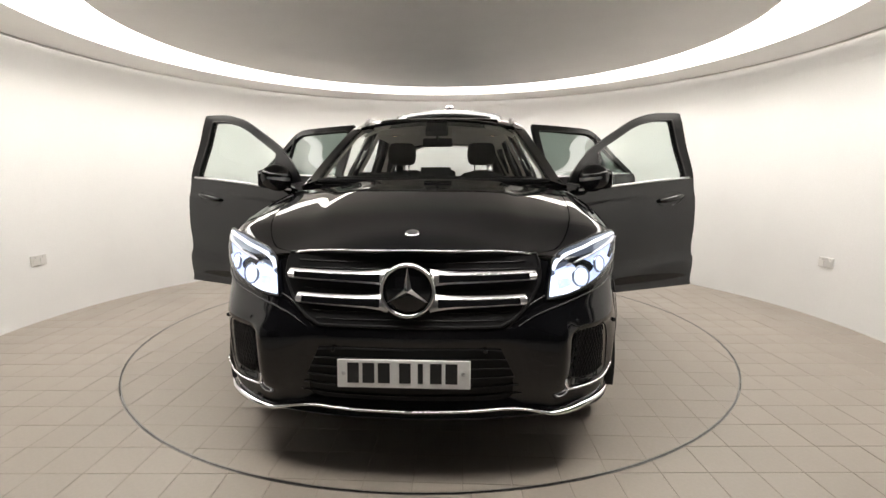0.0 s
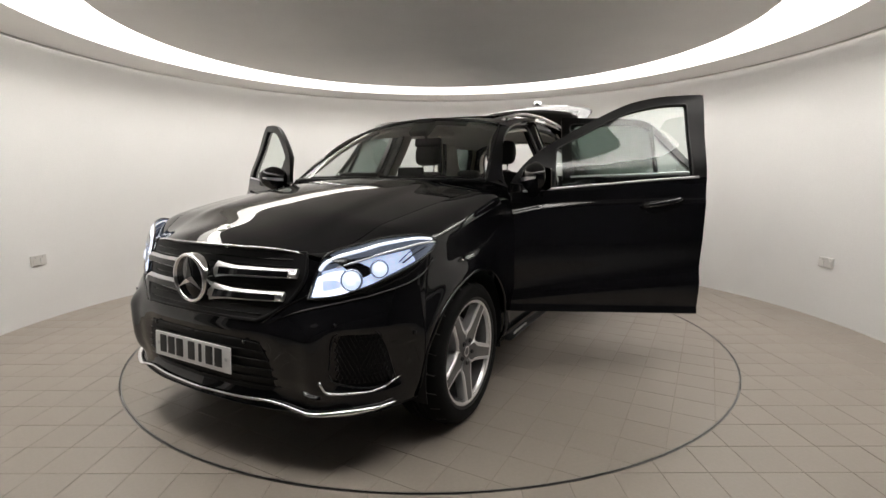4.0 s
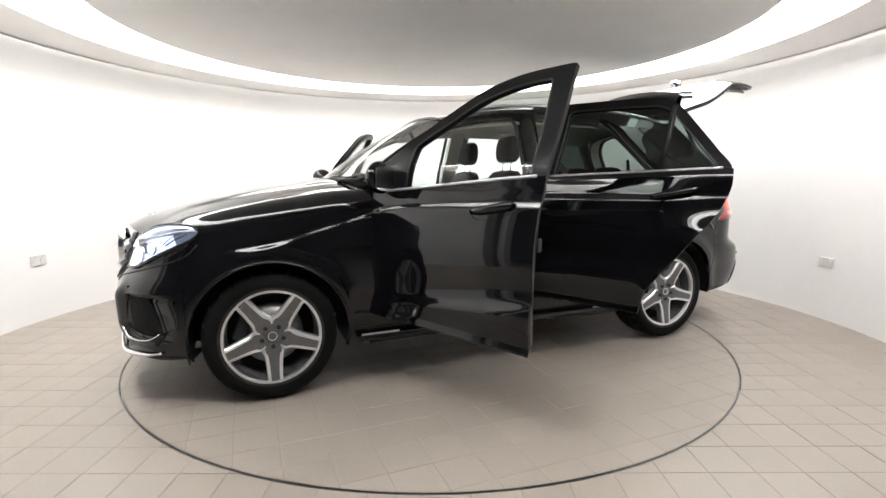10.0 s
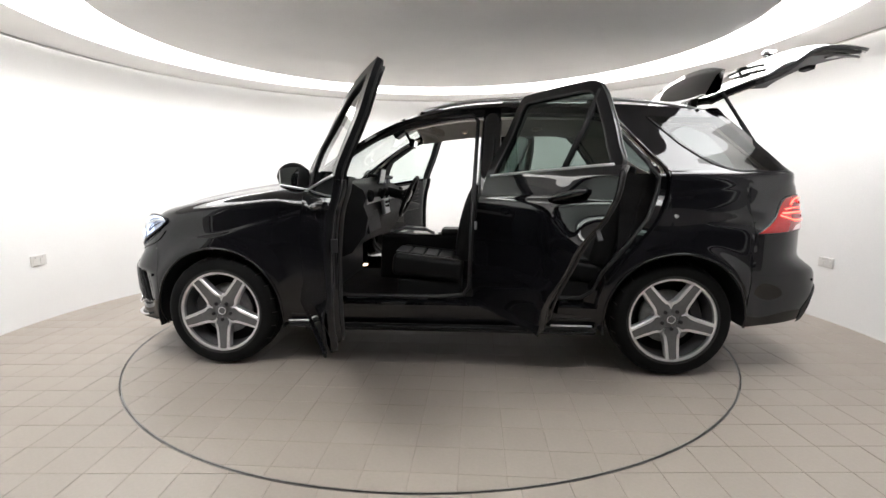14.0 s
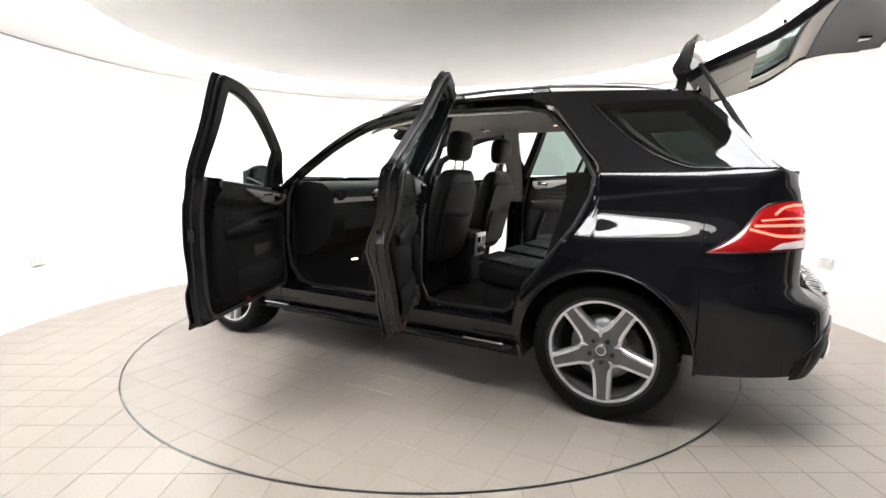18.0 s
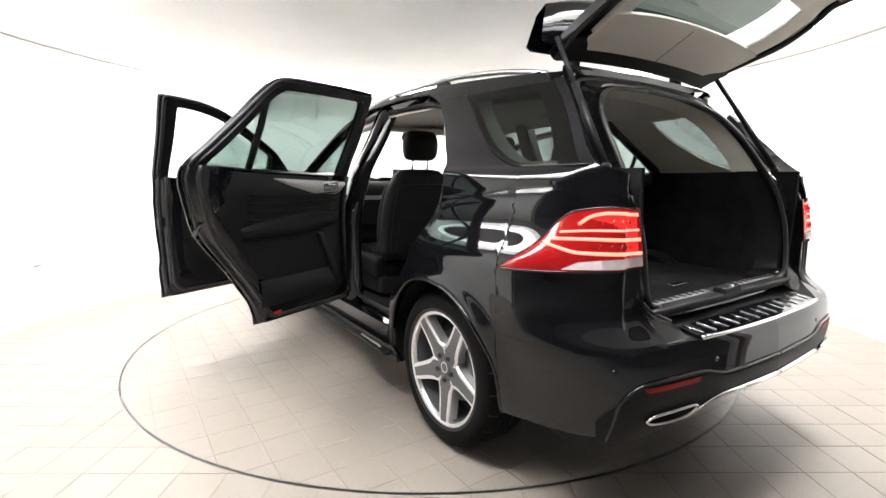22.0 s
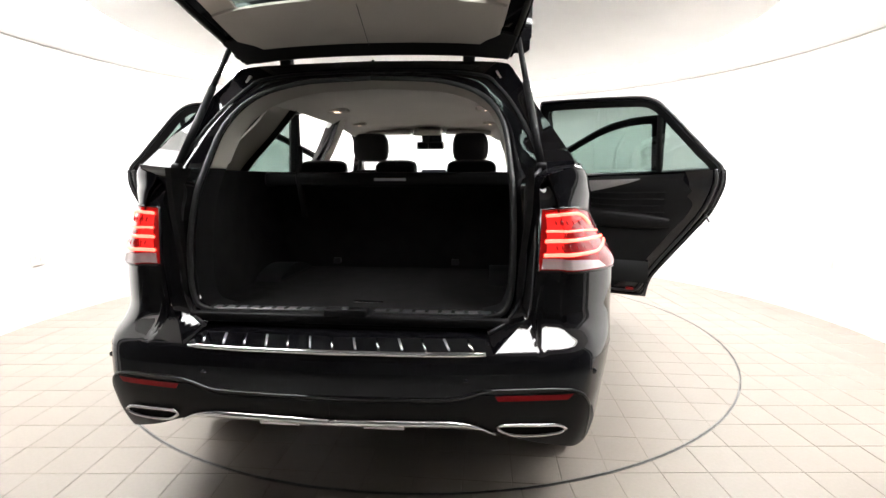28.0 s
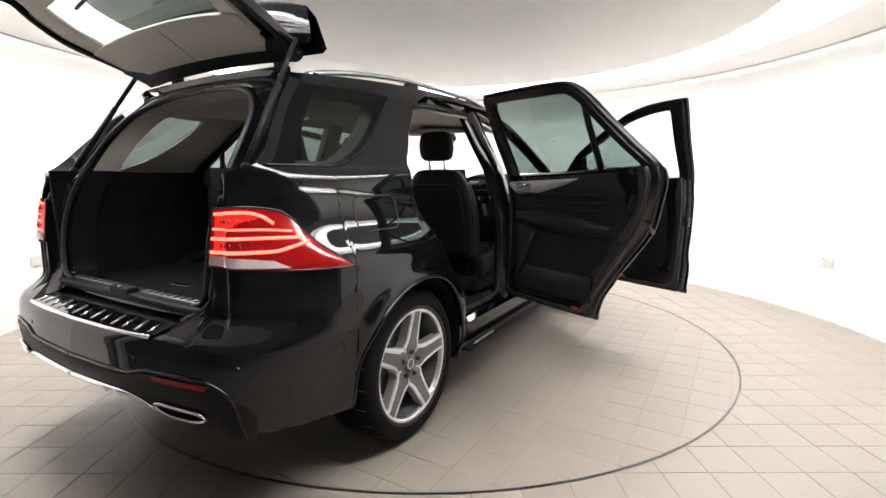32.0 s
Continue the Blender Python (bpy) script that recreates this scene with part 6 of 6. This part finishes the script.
    for a in (0, 180, 270):
        r = radians(a)
        block("spoke", (.01, .115 * math.cos(r), .115 * math.sin(r)), (.018, .11, .03), SATIN_METAL, sw, "", .007, m=pose(.01, .115 * math.cos(r), .115 * math.sin(r), a, 0, 0))
    tube("column", [(.02, 0, 0), (.26, 0, -.05)], .045, SATIN_BLACK, sw, "", 12)
    for k in (-1, 1):
        tube("stalk", [(.06, k * .03, 0), (.055, k * .16, .02)], .007, SATIN_BLACK, sw, "", 6)
    block("footwell_lamp", (.60, .40, .60), (.03, .05, .01), WARM_LAMP, car, "warm footwell light", .003)
    for sy in (.36, -.36):
        block("sill_lamp", (-.60, sy * 1.0, .41), (.03, .05, .012), WARM_LAMP, car, "warm footwell light", .004)


cabin()


def tailgate():
    """Lid: lower panel, rear window, spoiler, pale lining; swung up about the roof's edge."""
    Z = [.735, .78, .99, 1.14, 1.20, 1.29, 1.41, 1.55, 1.64, 1.70]
    X = [-2.375, -2.365, -2.335, -2.285, -2.225, -2.135, -2.045, -1.935, -1.865, -1.80]
    HW = [.53, .60, .655, .675, .675, .66, .64, .61, .585, .56]
    def prof(z, v, d=0.0):
        x = pchip(Z, X, z) + (.06 * np.abs(v) ** 2.2 + .02 * np.abs(v) ** 10) * (1 - .6 * ease(1.3, 1.6, z))
        tilt = ease(1.1, 1.25, z) * .6
        return np.stack([x + d * (1 - tilt * .35), v * (pchip(Z, HW, z) - abs(d) * .55), z + 0 * v - d * tilt * .9], -1)
    v = LS(-1, 1, 31)[None, :]
    low = patch("tailgate", prof(LS(.735, 1.205, 26)[:, None], v), PAINT, car, "black tailgate raised overhead", (-1, 0, .2), .02)
    z = LS(1.20, 1.43, 14)[:, None]
    g = patch("rear_window", prof(z, v * .84), PRIVACY_GLASS, low, "dark rear window", (-1, 0, .5))
    g.visible_shadow = False
    for sgn in (1, -1):
        fr = prof(LS(1.205, 1.64, 16)[:, None], sgn * LS(.82, 1.0, 5)[None, :])
        patch("window_frame", fr, GLOSS_BLACK, low, "", (-1, sgn, .3), .03)
    patch("top_panel", prof(LS(1.425, 1.645, 10)[:, None], v), PAINT, low, "", (-.3, 0, 1), .03)
    # spoiler with rounded ends
    rows = []
    for t in LS(-1, 1, 31):
        w = (1 - abs(t) ** 6) ** .5
        hw = .655 * t
        bow = .07 * t * t
        rows.append([(-1.845 + .02 * abs(t), hw * .97, 1.70), (-1.91 + bow, hw, 1.708), (-2.03 + bow, hw, 1.672), (-2.085 + bow + .03 * (1 - w), hw, 1.645), (-2.07 + bow, hw, 1.628), (-1.95 + bow, hw, 1.625), (-1.88 + .02 * abs(t), hw * .97, 1.63)])
    patch("spoiler", rows, PAINT, low, "black roof spoiler", (0, 0, 1), 0, smooth=True)
    block("brake_light", (-2.075, 0, 1.638), (.015, .34, .012), REFLECTOR, low, "red high brake light", .004)
    # inner lining: pale round the window, dark grey below
    zz = LS(1.09, 1.215, 6)[:, None]
    patch("lining_shoulder", prof(zz, v * .90, .055), PILLAR_TRIM, low, "pale shoulder of the lining", (1, 0, -.5), .01)
    for sgn in (1, -1):
        patch("lining_side", prof(LS(1.205, 1.50, 12)[:, None], sgn * LS(.74, .90, 4)[None, :], .05), PILLAR_TRIM, low, "pale window surround", (1, -sgn * .2, -.5), .012)
    zt = LS(1.40, 1.585, 10)[:, None]
    patch("lining_top", prof(zt, v * (.90 - .12 * ease(1.52, 1.59, zt)), .05 + .012 * ease(1.57, 1.50, zt)), PILLAR_TRIM, low, "pale upper lining", (1, 0, -.5), .012)
    patch("hinge_edge", prof(LS(1.53, 1.64, 6)[:, None], v, .045), SATIN_BLACK, low, "", (1, 0, -.5), .012)
    patch("lining_lower", prof(LS(.76, 1.10, 14)[:, None], v * .93, .06), GREY_PLASTIC, low, "dark grey lower lining", (1, 0, -.3), .012)
    tube("lining_seam", [prof(np.array(z), np.array(0.0), .063) for z in LS(1.42, 1.58, 5)], .0015, GREY_PLASTIC, low, "", 4)
    block("pull_cup", (-2.27, .42, .86), (.02, .12, .06), GLOSS_BLACK, low, "", .01, (0, 8, 0))
    block("pull_cup", (-2.27, -.42, .86), (.02, .12, .06), GLOSS_BLACK, low, "", .01, (0, 8, 0))
    block("lid_latch", (-2.30, 0, .77), (.04, .12, .05), SATIN_BLACK, low, "", .01)
    em = lathe("emblem", [(.0, -.012), (.04, -.012), (.046, -.018), (.052, -.01), (.052, .01)], CHROME, low, "round chrome emblem", 32, "x", (-2.35, 0, 1.06))
    tube("chrome_strip", [prof(np.array(.955), np.array(t), -.006) for t in LS(-.55, .55, 16)], .009, CHROME, low, "chrome strip over the plate", 6)
    plate = patch("number_plate", prof(LS(.82, .925, 3)[:, None], LS(-.40, .40, 12)[None, :], -.006), PLATE, low, "plain number plate", (-1, 0, 0), .004)
    # wiper on the window
    wq = [prof(np.array(1.26 + .02 * abs(t)), np.array(t * .55 + .1), -.02) for t in LS(-.4, 1, 10)]
    wi = tube("rear_wiper", wq, .009, SATIN_BLACK, low, "black rear wiper", 6)
    tube("wiper_arm", [prof(np.array(1.23), np.array(-.05), -.01), prof(np.array(1.265), np.array(.1), -.035), prof(np.array(1.275), np.array(.3), -.03)], .011, SATIN_BLACK, low, "", 6)
    for sgn in (1, -1):
        block("hinge", (-1.81, sgn * .40, 1.672), (.10, .05, .05), SATIN_BLACK, low, "", .012)
        lathe("hinge_bolt", [(0, .006), (.012, .006), (.014, 0)], SATIN_METAL, low, "", 10, "x", (-1.85, sgn * .50, 1.61))
    tube("lid_seal", [prof(np.array(z), np.array(s), .03) for z, s in [(.78, t) for t in LS(-.9, .9, 12)] + [(zq, .985) for zq in LS(.85, 1.64, 20)] + [(1.645, t) for t in LS(.9, -.9, 12)] + [(zq, -.985) for zq in LS(1.64, .85, 20)]], .012, SEAL, low, "", 6, closed=True)
    low.matrix_basis = pose(-1.70, 0, 1.635) @ pose(0, 0, 0, 0, LID_ANGLE, 0) @ pose(1.70, 0, -1.66)
    for sgn in (1, -1):
        a, b = Vector((-2.12, sgn * .672, 1.28)), Vector((-1.80, sgn * .60, 1.80))
        st = tube("gas_strut", [a, a + (b - a) * .62], .014, SATIN_BLACK, car, "black gas strut", 10)
        tube("strut_rod", [a + (b - a) * .6, b], .011, SATIN_BLACK, st, "", 8)
        lathe("strut_ball", [(0, -.02), (.014, -.016), (.017, 0), (.014, .016), (0, .02)], SATIN_BLACK, st, "", 10, "y", tuple(a))
    return low


GREY_PLASTIC = mat("grey_plastic_lining", (0.075, 0.075, 0.078), 0.6, bump=0.2, scale=400, vary=0.08)
LID_ANGLE = 79.5
tailgate()
# ---- floor tiles, outside and on the turntable ----
PITCH, JOINT, TILE_H = 0.2045, 0.0024, 0.02


def clip_round(poly, r, inside, c=(0.0, 0.0)):
    """The part of a small convex polygon inside (or outside) a circle, its cut edge following the arc."""
    pts = []
    k = len(poly)
    for i in range(k):
        a, b = Vector(poly[i]), Vector(poly[(i + 1) % k])
        for j in range(10):
            pts.append(a + (b - a) * (j / 10))
    cc = Vector(c)
    keep = [((p - cc).length <= r) == inside for p in pts]
    if all(keep):
        return poly
    if not any(keep):
        return None
    out = []
    m = len(pts)
    start = next(i for i in range(m) if keep[i] and not keep[i - 1])
    for q in range(m):
        i = (start + q) % m
        if keep[i]:
            if not keep[i - 1]:
                d = pts[i - 1] - cc
                e = pts[i] - cc
                f = (r - d.length) / (e.length - d.length)
                out.append(tuple(pts[i - 1] + (pts[i] - pts[i - 1]) * f))
            out.append(tuple(pts[i]))
        elif keep[i - 1]:
            d = pts[i - 1] - cc
            e = pts[i] - cc
            f = (r - d.length) / (e.length - d.length)
            p = pts[i - 1] + (pts[i] - pts[i - 1]) * f
            out.append(tuple(p))
            a0 = math.atan2(p.y - c[1], p.x - c[0])
            first = Vector(out[0])
            a1 = math.atan2(first.y - c[1], first.x - c[0])
            da = (a1 - a0 + math.pi) % (2 * math.pi) - math.pi
            for w in (.25, .5, .75):
                out.append((c[0] + r * math.cos(a0 + da * w), c[1] + r * math.sin(a0 + da * w)))
    area = sum(out[i][0] * out[(i + 1) % len(out)][1] - out[(i + 1) % len(out)][0] * out[i][1] for i in range(len(out))) / 2
    return out if abs(area) > 1e-4 else None


def prism(poly, z0, z1):
    k = len(poly)
    b = 0.0015
    cx, cy = sum(p[0] for p in poly) / k, sum(p[1] for p in poly) / k
    inner = [(p[0] + (cx - p[0]) * b * 10, p[1] + (cy - p[1]) * b * 10) for p in poly]
    verts = [(*p, z0) for p in poly] + [(*p, z1 - b) for p in poly] + [(*p, z1) for p in inner]
    faces = [tuple(range(2 * k, 3 * k))]
    for i in range(k):
        j = (i + 1) % k
        faces += [(i, j, k + j, k + i), (k + i, k + j, 2 * k + j, 2 * k + i)]
    return verts, faces


def lay(parent, origin, turn, tests, pick, n=20):
    full, rest_v, rest_f = None, [], []
    rot = Matrix.Rotation(radians(turn), 2)
    h = (PITCH - JOINT) / 2
    cells = []
    for i in range(-n, n + 1):
        for j in range(-n, n + 1):
            c = rot @ Vector((origin[0] + i * PITCH, origin[1] + j * PITCH))
            if c.length < WALL_R + .4:
                cells.append(c)
    singles = 0
    for c in cells:
        poly = [tuple(c + rot @ Vector(o)) for o in ((-h, -h), (h, -h), (h, h), (-h, h))]
        whole = True
        for r, inside, cc in tests:
            before = len(poly)
            new_poly = clip_round(poly, r, inside, cc)
            if new_poly is None:
                poly = None
                break
            whole = whole and new_poly is poly
            poly = new_poly
        if not poly:
            continue
        tilt = random.uniform(-.0006, .0006)
        if pick(c) and singles < 300:
            singles += 1
            if whole:
                if full is None:
                    v, f = prism([(-h, -h), (h, -h), (h, h), (-h, h)], -TILE_H, 0)
                    full = bpy.data.meshes.new("tile")
                    full.from_pydata(v, [], f)
                    full.materials.append(TILE)
                ob = new("tile", full)
                ob.location = (c.x, c.y, tilt)
                ob.rotation_euler = (0, 0, radians(turn))
            else:
                v, f = prism([(p[0] - c.x, p[1] - c.y) for p in poly], -TILE_H, 0)
                me = bpy.data.meshes.new("tile")
                me.from_pydata(v, [], f)
                me.materials.append(TILE)
                ob = new("tile", me)
                ob.location = (c.x, c.y, tilt)
            ob.parent = parent
        else:
            v, f = prism(poly, -TILE_H, tilt)
            o = len(rest_v)
            rest_v += v
            rest_f += [tuple(o + q for q in g) for g in f]
    if rest_v:
        me = bpy.data.meshes.new("tiles")
        me.from_pydata(rest_v, [], rest_f)
        me.materials.append(TILE)
        ob = new("tiles", me)
        ob.parent = parent
        tagged(ob, kind="stuff")


floor = ring("floor", TABLE_R + 0.003, WALL_R + 0.1, -0.1, -0.002, GROUT, c=(0, 0))
tagged(floor, "beige square floor tiles with dark joints round the turntable", "floor", kind="structure")
gap_ring = ring("floor_gap", TABLE_R - 0.0025, TABLE_R + 0.003, -0.1, -0.03, GAP_DARK)
tagged(gap_ring, "dark gap round the turntable", "floor", kind="structure")
rim_trim = ring("floor_trim", TABLE_R + 0.003, TABLE_R + 0.0065, -0.05, 0.001, EDGE_METAL)
tagged(rim_trim, "thin steel edging round the turntable opening", "trim", kind="structure")
lay(floor, (-0.943 - .002, -2.104 + PITCH / 2 + .0), -0.9, [(TABLE_R + .0075, False, (0, 0)), (WALL_R - .002, True, ROOM_C)], lambda c: c.y < 0.25, 34)
lay(turntable, (0.122 + PITCH / 2, 1.485 + PITCH / 2), 0.0, [(TABLE_R - .0095, True, (0, 0))], lambda c: abs(c.y) > 0.35 or abs(c.x) > 1.4, 24)


# ---- what turns ----
def motions():
    table_rows, car_rows = [], []
    for k in range(33):
        a = START_ANGLE + RATE * k
        m = pose(0, 0, 0, 0, 0, -90 - a)
        table_rows.append((float(k), m))
        car_rows.append((float(k), m @ pose(CAR_X, CAR_Y, 0)))
    walk(turntable, table_rows)
    walk(car, car_rows)


motions()
